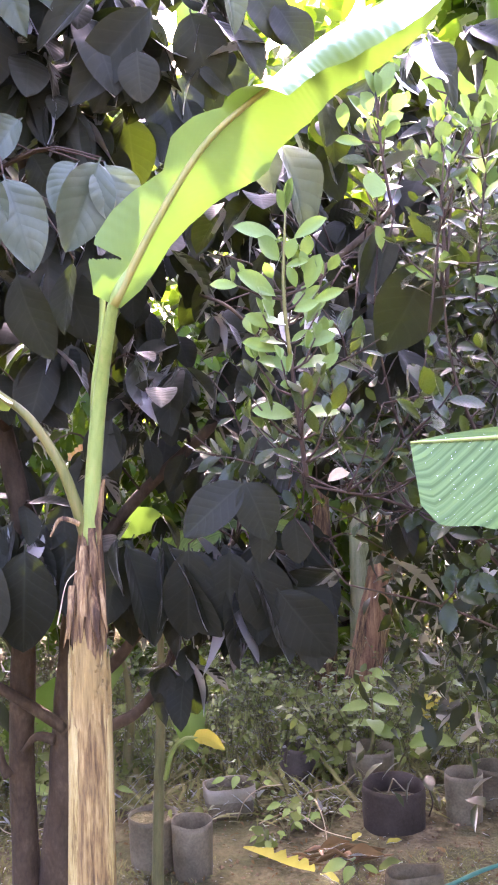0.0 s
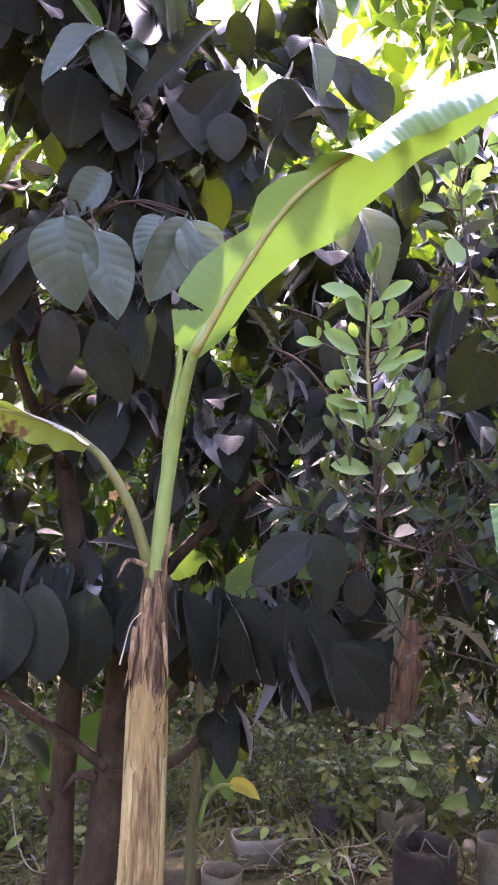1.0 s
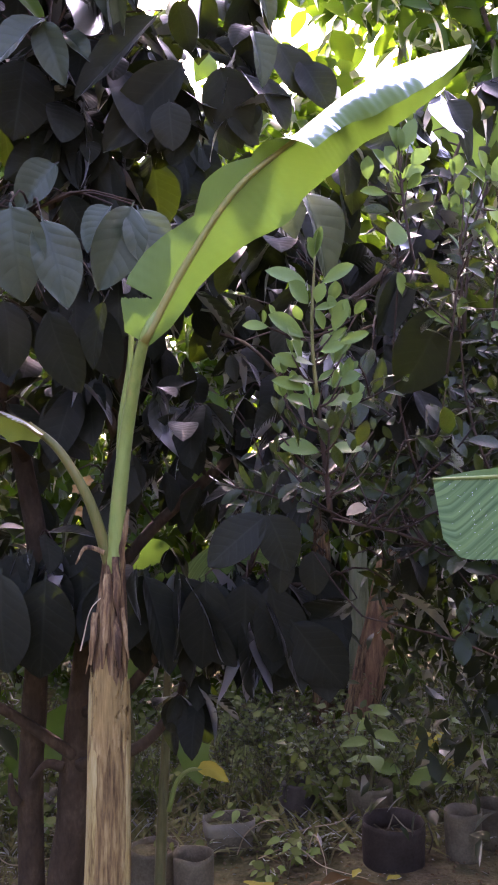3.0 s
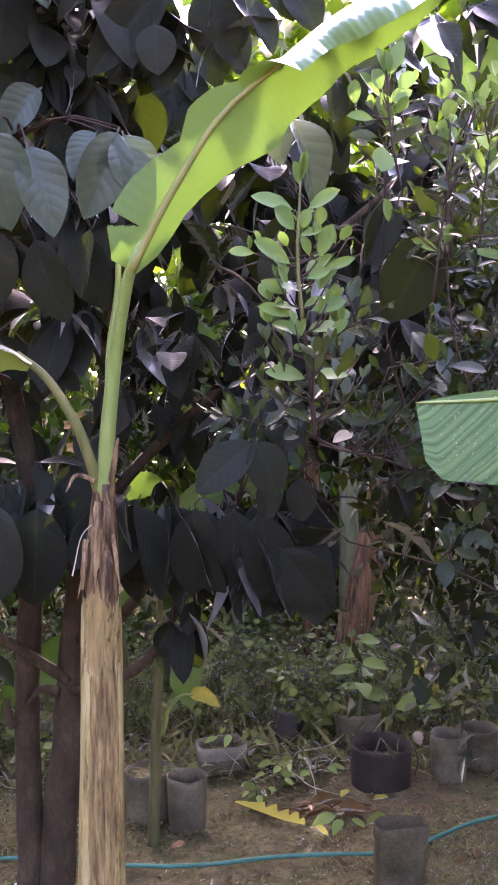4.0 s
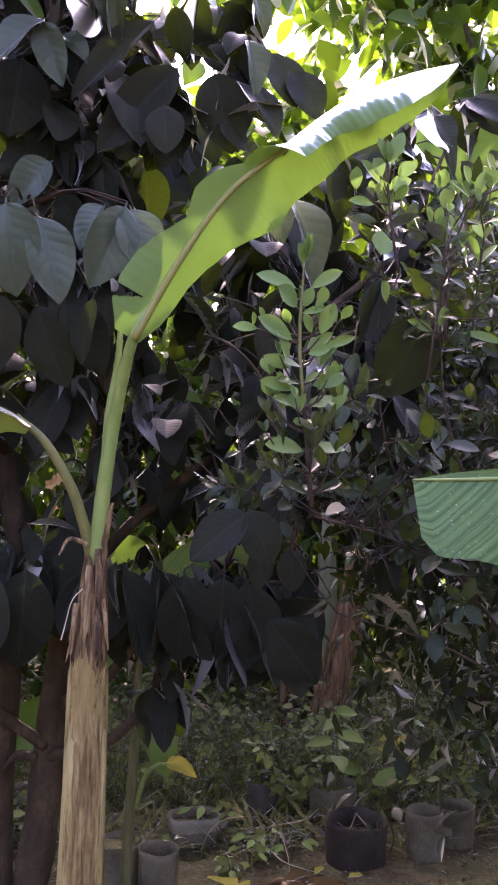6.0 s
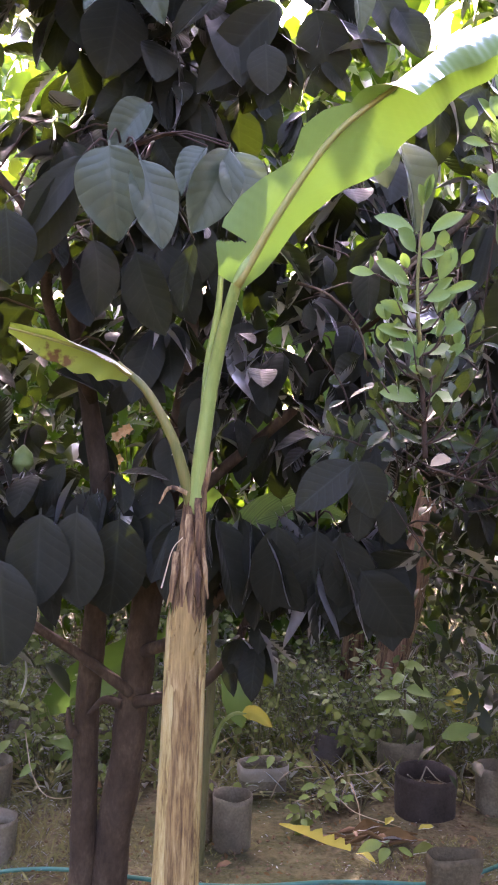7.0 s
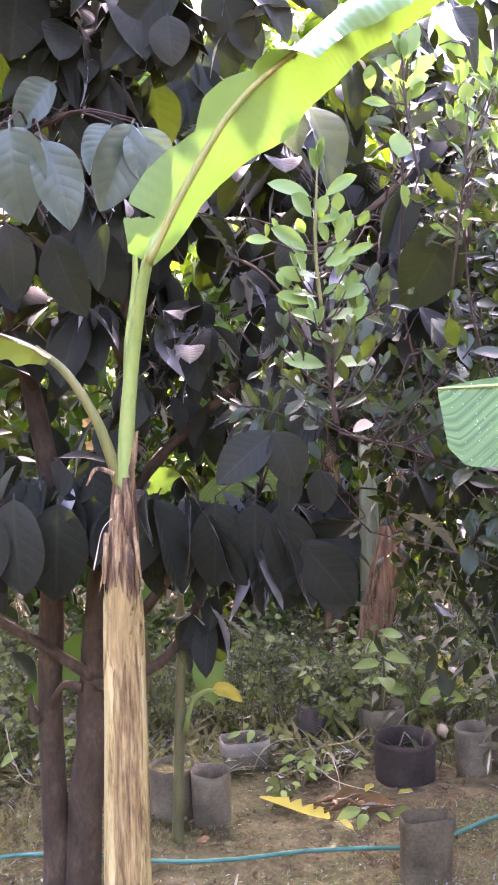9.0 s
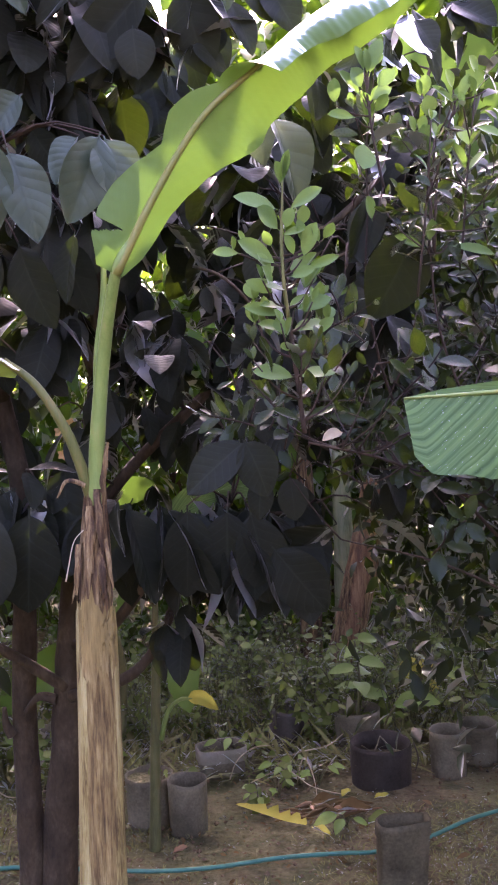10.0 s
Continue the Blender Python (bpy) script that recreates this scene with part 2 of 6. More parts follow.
M_PALE_STEM = solid_material("pale_stem", [(0.3, (0.12, 0.13, 0.06)), (0.5, (0.25, 0.28, 0.15)), (0.75, (0.36, 0.35, 0.22))], 3, 0.55, 0.4, 0.004, (5, 5, 0.4), contrast=1.8)
M_RED = solid_material("red_sheath", [(0.3, (0.11, 0.055, 0.03)), (0.5, (0.22, 0.12, 0.06)), (0.75, (0.36, 0.22, 0.11))], 5, 0.7, 0.6, 0.006, (8, 8, 0.6), contrast=1.8)
M_STRAW = solid_material("straw", [(0.3, (0.3, 0.22, 0.13)), (0.75, (0.52, 0.43, 0.29))], 12, 0.8, 0.4, 0.003)
M_SHEATH_MID = solid_material("mid_sheath", [(0.28, (0.045, 0.024, 0.009)), (0.43, (0.125, 0.076, 0.028)), (0.58, (0.225, 0.15, 0.056)), (0.78, (0.36, 0.265, 0.112))], 7.0, 0.75, 1.0, 0.006, (13, 13, 1.2), 22, contrast=1.5, zones=((1.17, 1.21, (0.25, 0.172, 0.06)),))
M_HOSE = solid_material("hose", [(0.3, (0.015, 0.1, 0.075)), (0.75, (0.035, 0.17, 0.125))], 8, 0.45, 0.15, 0.003, gloss=0.35)
M_WHITE = solid_material("white_petal", [(0.3, (0.7, 0.7, 0.66)), (0.7, (0.85, 0.85, 0.82))], 30, 0.6, 0.2, 0.002)
M_ORANGE = solid_material("orange_leaf", [(0.3, (0.13, 0.065, 0.03)), (0.7, (0.25, 0.145, 0.07))], 20, 0.6, 0.3, 0.003)

# ---- builders ----
RNG = np.random.default_rng(7)


def mesh_of(name, verts, faces, uvs=None, smooth=True):
    me = bpy.data.meshes.new(name)
    me.from_pydata([tuple(v) for v in verts], [], [tuple(f) for f in faces])
    if uvs is not None:
        layer = me.uv_layers.new(name="UVMap")
        loops = np.empty(len(me.loops), dtype=np.int32)
        me.loops.foreach_get("vertex_index", loops)
        layer.data.foreach_set("uv", np.asarray(uvs, dtype=np.float32)[loops].ravel())
    me.polygons.foreach_set("use_smooth", np.full(len(me.polygons), smooth))
    me.update()
    return me


def part(name, me, material, parent=None, label="", matrix=None, kind=""):
    """Links a mesh as one object under a thing or under a part."""
    if not me.materials:
        me.materials.append(material)
    ob = new(name, me)
    if parent is not None:
        ob.parent = parent
        ob.matrix_parent_inverse = parent.matrix_basis.inverted()
    if matrix is not None:
        ob.matrix_basis = matrix
    return tagged(ob, label=label, kind=kind)


def thing(name, at, label, category, group="", kind=""):
    ob = new(name)
    ob.empty_display_size = 0.05
    ob.matrix_basis = Matrix.Translation(at)
    return tagged(ob, label, category, group, kind)


def curve_points(pts, n):
    """Smooth points along a few control points."""
    p = np.asarray(pts, float)
    ext = np.vstack([2 * p[0] - p[1], p, 2 * p[-1] - p[-2]])
    out = []
    for t in np.linspace(0, len(p) - 1, n):
        i = min(int(t), len(p) - 2)
        f = t - i
        a, b, c, d = ext[i:i + 4]
        out.append(0.5 * (2 * b + (c - a) * f + (2 * a - 5 * b + 4 * c - d) * f * f + (3 * b - a - 3 * c + d) * f ** 3))
    return np.array(out)


def tube(pts, radii, sides=10, n=None, rough=0.0, seed=0, flat=1.0, ends=True):
    """A round limb along a smooth line: verts, faces."""
    n = n or max(len(pts) * 4, 6)
    line = curve_points(pts, n)
    rad = np.interp(np.linspace(0, 1, n), np.linspace(0, 1, len(radii)), radii)
    verts, faces = [], []
    side = Vector((1, 0, 0))
    for i in range(n):
        d = Vector(line[min(i + 1, n - 1)] - line[max(i - 1, 0)]).normalized()
        side = (side - d * side.dot(d)).normalized() if abs(side.dot(d)) < 0.99 else d.orthogonal().normalized()
        up = d.cross(side)
        for k in range(sides):
            a = 2 * math.pi * k / sides
            r = rad[i]
            if rough:
                r *= 1 + rough * noise.noise(Vector((math.cos(a) * 1.7 + seed, math.sin(a) * 1.7, line[i][2] * 7 + seed)))
            verts.append(Vector(line[i]) + side * math.cos(a) * r + up * math.sin(a) * r * flat)
    for i in range(n - 1):
        for k in range(sides):
            a, b = i * sides + k, i * sides + (k + 1) % sides
            faces.append((a, b, b + sides, a + sides))
    if ends:
        faces.append(tuple(range(sides))[::-1])
        faces.append(tuple(range((n - 1) * sides, n * sides)))
    return verts, faces


def joined(pieces):
    verts, faces = [], []
    for v, f in pieces:
        k = len(verts)
        verts += list(v)
        faces += [tuple(i + k for i in q) for q in f]
    return verts, faces


def leaf_shape(length, width, nu=6, nv=10, fold=0.25, droop=0.25, quilt=0.0, ribs=9, widest=0.45, tip=1.2, wave=0.0, seed=0, stalk=0.06, blunt=0.85):
    """A leaf from the origin along +y, upper face +z: verts, faces, uvs."""
    verts, faces, uvs = [], [], []
    e = math.log(0.5) / math.log(widest)
    for j in range(nv + 1):
        v = j / nv
        w = width / 2 * max(math.sin(math.pi * v ** e), 0.0) ** blunt * (1 - 0.25 * max(0, v - 0.75) * tip) + (0.004 if 0 < j < nv else 0.0015)
        for i in range(nu + 1):
            u = i / nu * 2 - 1
            a = abs(u)
            x = u * w
            y = length * (stalk + v * (1 - stalk))
            z = fold * a * w - droop * length * v * v
            z += wave * width * math.sin(v * 9 + seed + 3 * u) * a
            if quilt:
                z += quilt * width * math.sin(math.pi * ((v * ribs - a * ribs * 0.21) % 1.0)) * (0.3 + 0.7 * min(a * 3, 1)) * min(1, 4 * v * (1 - v) + 0.1)
            verts.append((x, y, z))
            uvs.append((i / nu, v))
    for j in range(nv):
        for i in range(nu):
            k = j * (nu + 1) + i
            faces.append((k, k + 1, k + nu + 2, k + nu + 1))
    if stalk > 0.02:
        s, k = 0.004 * (length / 0.15) ** 0.5, len(verts)
        verts += [(-s, 0, 0), (s, 0, 0), (s, length * stalk * 1.5, 0.001), (-s, length * stalk * 1.5, 0.001)]
        uvs += [(0.5, 0)] * 4
        faces.append((k, k + 1, k + 2, k + 3))
    return np.array(verts), faces, np.array(uvs)


def frame_of(way, up):
    """A turn that lays +y along way and +z as near to up as it goes."""
    y = Vector(way).normalized()
    x = y.cross(Vector(up))
    x = x.normalized() if x.length > 1e-4 else y.orthogonal().normalized()
    z = x.cross(y)
    return Matrix(((x.x, y.x, z.x), (x.y, y.y, z.y), (x.z, y.z, z.z)))


def placed(at, way, up, size=1.0):
    return Matrix.Translation(at) @ frame_of(way, up).to_4x4() @ Matrix.Scale(size, 4)


def scattered(name, shapes, poses):
    """Many leaves in one mesh. shapes: (verts, faces, uvs) by kind; poses: matrices."""
    pick = RNG.integers(0, len(shapes), len(poses))
    mats = np.array([np.array(m) for m in poses])
    vs, fs, us, k = [], [], [], 0
    for s, (v, f, u) in enumerate(shapes):
        ms = mats[pick == s]
        if not len(ms):
            continue
        moved = np.einsum("nij,vj->nvi", ms[:, :3, :3], v) + ms[:, None, :3, 3]
        vs.append(moved.reshape(-1, 3))
        us.append(np.tile(u, (len(ms), 1)))
        for q in range(len(ms)):
            fs += [tuple(i + k + q * len(v) for i in face) for face in f]
        k += len(ms) * len(v)
    return mesh_of(name, np.vstack(vs), fs, np.vstack(us))


# Openings in the foliage through which the sun comes down to the leaves that it lights.
OPENINGS = []


def open_to_sun(at, wide):
    OPENINGS.append((Vector(at), wide))


# Camera sightlines kept free of leaves, so what lies behind shows.
SIGHT_GAPS = []


def clear_sightline(a, b, wide):
    SIGHT_GAPS.append((Vector(a), Vector(b), wide))


def blocks_sun_or_view(p, size):
    """Whether a leaf at p would close a sun opening or a cleared line of view."""
    for a, b, wide in SIGHT_GAPS:
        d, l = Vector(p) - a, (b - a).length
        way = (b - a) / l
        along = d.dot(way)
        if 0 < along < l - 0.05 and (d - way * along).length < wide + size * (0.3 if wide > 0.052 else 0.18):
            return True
    for q, wide in OPENINGS:
        d = Vector(p) - q
        along = d.dot(SUN)
        if along > 0.06 and (d - SUN * along).length < wide * min(1.0, 0.4 + along) + size * min(0.38, 0.2 + 0.2 * along):
            return True
    return False


def whorl(at, axis, count, length, droop, spread=0.6):
    """Leaf poses round the end of a twig, hanging."""
    out = []
    axis = Vector(axis).normalized()
    side = axis.orthogonal().normalized()
    turn = RNG.uniform(0, 6.28)
    for k in range(count):
        a = turn + k * 2.4
        radial = side * math.cos(a) + axis.cross(side) * math.sin(a)
        way = (radial * spread + axis * 0.35 + Vector((0, 0, -droop * RNG.uniform(0.6, 1.4)))).normalized()
        base = Vector(at) - axis * RNG.uniform(0, 0.07)
        up = (Vector((0, 0, 1)) + radial * RNG.uniform(0.2, 0.9) + Vector(RNG.normal(0, 0.5, 3))).normalized()
        out.append((base, way, up, length * RNG.uniform(0.45, 1.2)))
    return out


def in_box(lo, hi):
    return Vector([RNG.uniform(a, b) for a, b in zip(lo, hi)])


# ---- ground ----
def ground_sheet():
    xs = np.concatenate([np.linspace(-150, -6, 8)[:-1], np.linspace(-6, 6, 121), np.linspace(6, 150, 8)[1:]])
    ys = np.concatenate([np.linspace(-120, -2, 6)[:-1], np.linspace(-2, 10, 121), np.linspace(10, 220, 9)[1:]])
    verts, faces = [], []
    for y in ys:
        for x in xs:
            near = abs(x) < 6 and -2 < y < 10
            z = 0.035 * noise.noise(Vector((x * 1.1, y * 1.1, 3))) + 0.018 * noise.noise(Vector((x * 5, y * 5, 1))) if near else 0.0
            verts.append((x, y, z - 0.01))
    n = len(xs)
    for j in range(len(ys) - 1):
        for i in range(n - 1):
            faces.append((j * n + i, j * n + i + 1, (j + 1) * n + i + 1, (j + 1) * n + i))
    ob = part("ground", mesh_of("ground", verts, faces), M_SOIL)
    tagged(ob, "bare brown garden soil with grass and leaf litter", "ground", kind="structure")


ground_sheet()

# Where the sun comes through.
for p in ((-0.08, 2.2, 2.17), (-0.02, 2.2, 2.2), (0.05, 2.2, 2.24), (0.05, 2.2, 2.33), (0.12, 2.2, 2.3), (0.2, 2.2, 2.4), (0.28, 2.2, 2.45), (0.36, 2.2, 2.5), (0.45, 2.2, 2.55), (0.53, 2.2, 2.62), (0.61, 2.2, 2.69), (0.68, 2.2, 2.75)):
    open_to_sun(p, 0.095)
for p in ((1.0, 3.6, 3.2), (1.15, 3.6, 3.1)):
    open_to_sun(p, 0.11)
for p, wide in (((-0.16, 3.95, 1.47), 0.15), ((0.48, 4.42, 0.1), 0.06), ((-0.3, 2.9, 0.0), 0.1), ((0.36, 4.08, 0.03), 0.08), ((0.95, 4.9, 0.5), 0.06), ((0.3, 5.3, 0.4), 0.06), ((-0.9, 4.85, 0.3), 0.06), ((1.2, 5.5, 0.5), 0.06)):
    open_to_sun(p, wide)
for p in ((0.55, 2.15, 2.5), (0.68, 2.1, 2.4)):
    open_to_sun(p, 0.045)
# Ground spots that added leaf clumps keep out of the sun.
SHADED = ((0.18, 4.20), (1.01, 4.11), (-0.07, 3.45))
# Lines of view from the camera that the branches are kept clear of.
clear_sightline((0.05, 1.8, 1.63), (-0.12, 3.95, 1.47), 0.1)
clear_sightline((0.1, 1.8, 1.62), (0.08, 4.35, 1.42), 0.06)
clear_sightline((0.15, 1.8, 1.62), (0.25, 4.35, 1.43), 0.045)
clear_sightline((0.2, 1.8, 1.62), (0.42, 4.35, 1.42), 0.06)
clear_sightline((0.4, 2.2, 1.68), (1.06, 6.4, 1.1), 0.07)
clear_sightline((0.5, 2.3, 1.5), (1.04, 6.3, 0.8), 0.07)
clear_sightline((0.55, 2.3, 1.35), (1.04, 6.3, 0.4), 0.08)
clear_sightline((0.49, 2.3, 1.34), (1.1, 6.2, 0.6), 0.07)
clear_sightline((0.1, 2.2, 3.03), (0.1, 6.0, 5.24), 0.14)
# Chinks in the crown along camera rays: slopes sideways and upwards, and width.
SIGHT_CHINKS = [(-0.059, 0.357, 0.015), (-0.189, 0.149, 0.020), (-0.176, 0.132, 0.025), (-0.111, 0.127, 0.025), (-0.116, 0.024, 0.020), (-0.130, -0.064, 0.030), (-0.204, -0.068, 0.035), (-0.173, -0.002, 0.020), (-0.158, -0.010, 0.030), (-0.066, -0.015, 0.025), (-0.024, 0.000, 0.020), (-0.004, 0.043, 0.020), (-0.043, 0.028, 0.020), (-0.002, 0.126, 0.030), (0.023, 0.082, 0.020), (0.061, 0.116, 0.025), (0.102, 0.127, 0.040), (0.088, 0.107, 0.020)]
SIGHT_CHINKS += [(-0.267, 0.016, 0.045), (-0.279, -0.036, 0.040), (-0.240, 0.029, 0.030), (-0.219, -0.002, 0.030), (-0.288, 0.040, 0.030), (-0.179, -0.016, 0.030), (0.098, 0.205, 0.040), (0.081, 0.217, 0.020), (0.111, 0.194, 0.025), (0.033, 0.208, 0.015), (0.003, 0.204, 0.020), (-0.028, 0.177, 0.035), (-0.038, 0.150, 0.030), (-0.096, 0.162, 0.030), (-0.091, 0.147, 0.020), (-0.294, 0.267, 0.040), (-0.267, 0.154, 0.030), (-0.252, 0.146, 0.030), (-0.240, 0.112, 0.030), (-0.140, 0.054, 0.015), (-0.001, 0.007, 0.020), (-0.195, 0.041, 0.020), (-0.273, 0.130, 0.025), (-0.064, 0.021, 0.015), (-0.213, 0.202, 0.015), (-0.074, 0.075, 0.020), (-0.234, 0.077, 0.020)]
for dx, dz, wide in SIGHT_CHINKS:
    clear_sightline((0.1 + 2.45 * dx, 2.53, 1.77 + 2.45 * dz), (0.1 + 6.4 * dx, 6.48, 1.77 + 6.4 * dz), wide)


# ---- the banana plant in front ----
def midrib_surface(line, left, right, face, fold_left, fold_right, nu=7, nv=40, wave=0.0, notch=(), edge=0.07, pleat=0.012):
    """A banana blade along a midrib. left, right: half widths along it; face: the way its under side looks; folds in degrees along it."""
    mid = curve_points(line, nv + 1)
    s = np.linspace(0, 1, nv + 1)
    wl, wr = (np.interp(s, np.linspace(0, 1, len(w)), w) for w in (left, right))
    fl, fr = (np.interp(s, np.linspace(0, 1, len(w)), w) for w in (fold_left, fold_right))
    verts, faces, uvs = [], [], []
    face = Vector(face).normalized()
    for j in range(nv + 1):
        d = Vector(mid[min(j + 1, nv)] - mid[max(j - 1, 0)]).normalized()
        nrm = (face - d * face.dot(d)).normalized()
        side = d.cross(nrm)
        for i in range(-nu, nu + 1):
            a = abs(i) / nu
            w, ang = (wl[j], fl[j]) if i < 0 else (wr[j], fr[j])
            way = (side * -1 if i < 0 else side)
            bend = radians(ang) * min(1.0, 0.45 + 0.55 * a)
            rip = wave * w * math.sin(s[j] * 23 + (1.3 if i < 0 else 0)) * a * a
            rip += pleat * w * math.sin(s[j] * 300) * a
            w *= 1 + edge * noise.noise(Vector((s[j] * 9, i < 0, 2))) + edge * 0.4 * noise.noise(Vector((s[j] * 30, i < 0, 7)))
            p = Vector(mid[j]) + way * math.cos(bend) * a * w + nrm * (math.sin(bend) * a * w + rip)
            verts.append(p)
            uvs.append((0.5 + 0.5 * i / nu, s[j]))
    row = 2 * nu + 1
    for j in range(nv):
        for i in range(row - 1):
            sgn = -1 if i < nu else 1
            if any(lo <= s[j] < hi and sgn == sd and (nu - i if sgn < 0 else i - nu + 1) > nu * deep for lo, hi, sd, deep in notch):
                continue
            k = j * row + i
            faces.append((k, k + 1, k + row + 1, k + row))
    return verts, faces, uvs


def fibre_stem(pts, radii, sides=40, n=60, groove=0.05, seed=0.0):
    """A pseudostem with overlapping sheaths: long furrows that wander up it."""
    line = curve_points(pts, n)
    rad = np.interp(np.linspace(0, 1, n), np.linspace(0, 1, len(radii)), radii)
    verts, faces = [], []
    for i in range(n):
        for k in range(sides):
            a = 2 * math.pi * k / sides
            c, z = Vector((math.cos(a), math.sin(a), 0)), line[i][2]
            r = rad[i] * (1 + groove * noise.noise(Vector((c.x * 3.2 + seed, c.y * 3.2, z * 1.6))) + groove * 0.5 * noise.noise(Vector((c.x * 9 + seed, c.y * 9, z * 2.5))))
            step = (a * 2.1 + z * 1.2 + seed + 0.5 * noise.noise(Vector((z * 4, seed, 0)))) % 2.2
            r *= 1 + 0.05 * (step / 2.2)
            r *= 1 + 0.012 * math.sin(a * 19 + 2.5 * noise.noise(Vector((a, z * 2, seed)))) + 0.008 * math.sin(a * 41 + z * 3 + 3 * noise.noise(Vector((a * 2, z * 3, seed))))
            verts.append(Vector(line[i]) + c * r)
    for i in range(n - 1):
        for k in range(sides):
            a, b = i * sides + k, i * sides + (k + 1) % sides
            faces.append((a, b, b + sides, a + sides))
    faces.append(tuple(range((n - 1) * sides, n * sides)))
    return verts, faces


def shell(pts, radii, a0, a1, z0, z1, lift=1.05, seed=0.0, ragged=0.05):
    """An outer sheath that wraps part of the stem, torn along its upper edge."""
    n, m = 40, 36
    line = curve_points(pts, 80)
    rad = np.interp(np.linspace(0, 1, 80), np.linspace(0, 1, len(radii)), radii)
    verts, faces = [], []
    for i in range(n + 1):
        for k in range(m + 1):
            f = k / m
            wander = (0.25 * noise.noise(Vector((i / n * 4, seed, f > 0.5))) + 0.12 * noise.noise(Vector((i / n * 17, seed, f > 0.5)))) * abs(2 * f - 1)
            a = radians(a0 + (a1 - a0) * f) + wander
            foot = z0 + (ragged * 0.8 * noise.noise(Vector((f * 6 + seed, 5, seed))) + ragged * 0.6 * noise.noise(Vector((f * 19, 6, seed))) if z0 > 0.1 else 0)
            top = z1 + ragged * noise.noise(Vector((f * 5 + seed, 3, seed))) + ragged * 0.6 * noise.noise(Vector((f * 17 + seed, 9, seed)))
            z = foot + (top - foot) * i / n
            c = np.array([np.interp(z, line[:, 2], line[:, q]) for q in range(3)])
            r = np.interp(z, line[:, 2], rad) * (lift + 0.05 * noise.noise(Vector((f * 4 + seed, z * 2.5, 1))) + 0.05 * max(0, i / n - 0.85) / 0.15 * noise.noise(Vector((f * 6, seed, 4))))
            r -= 0.004 * (abs(2 * f - 1) ** 6)
            verts.append(Vector(c) + Vector((math.cos(a) * r, math.sin(a) * r, 0)))
    for i in range(n):
        for k in range(m):
            q = i * (m + 1) + k
            faces.append((q, q + 1, q + m + 2, q + m + 1))
    return verts, faces


def strip(pts, widths, face, n=14, curl=0.3):
    """A thin hanging strip of dry sheath."""
    line = curve_points(pts, n)
    w = np.interp(np.linspace(0, 1, n), np.linspace(0, 1, len(widths)), widths)
    verts, faces = [], []
    for i in range(n):
        d = Vector(line[min(i + 1, n - 1)] - line[max(i - 1, 0)]).normalized()
        nr = Vector(face).normalized()
        sd = d.cross(nr).normalized()
        for q in (-1, -0.4, 0.4, 1):
            verts.append(Vector(line[i]) + sd * q * w[i] / 2 - nr * curl * w[i] * q * q + sd * 0.1 * w[i] * math.sin(i * 1.3))
    for i in range(n - 1):
        for k in range(3):
            a = i * 4 + k
            faces.append((a, a + 1, a + 5, a + 4))
    back = len(verts)
    nr = Vector(face).normalized()
    verts += [v - nr * 0.002 for v in verts]
    faces += [tuple(i + back for i in reversed(f)) for f in faces]
    return verts, faces


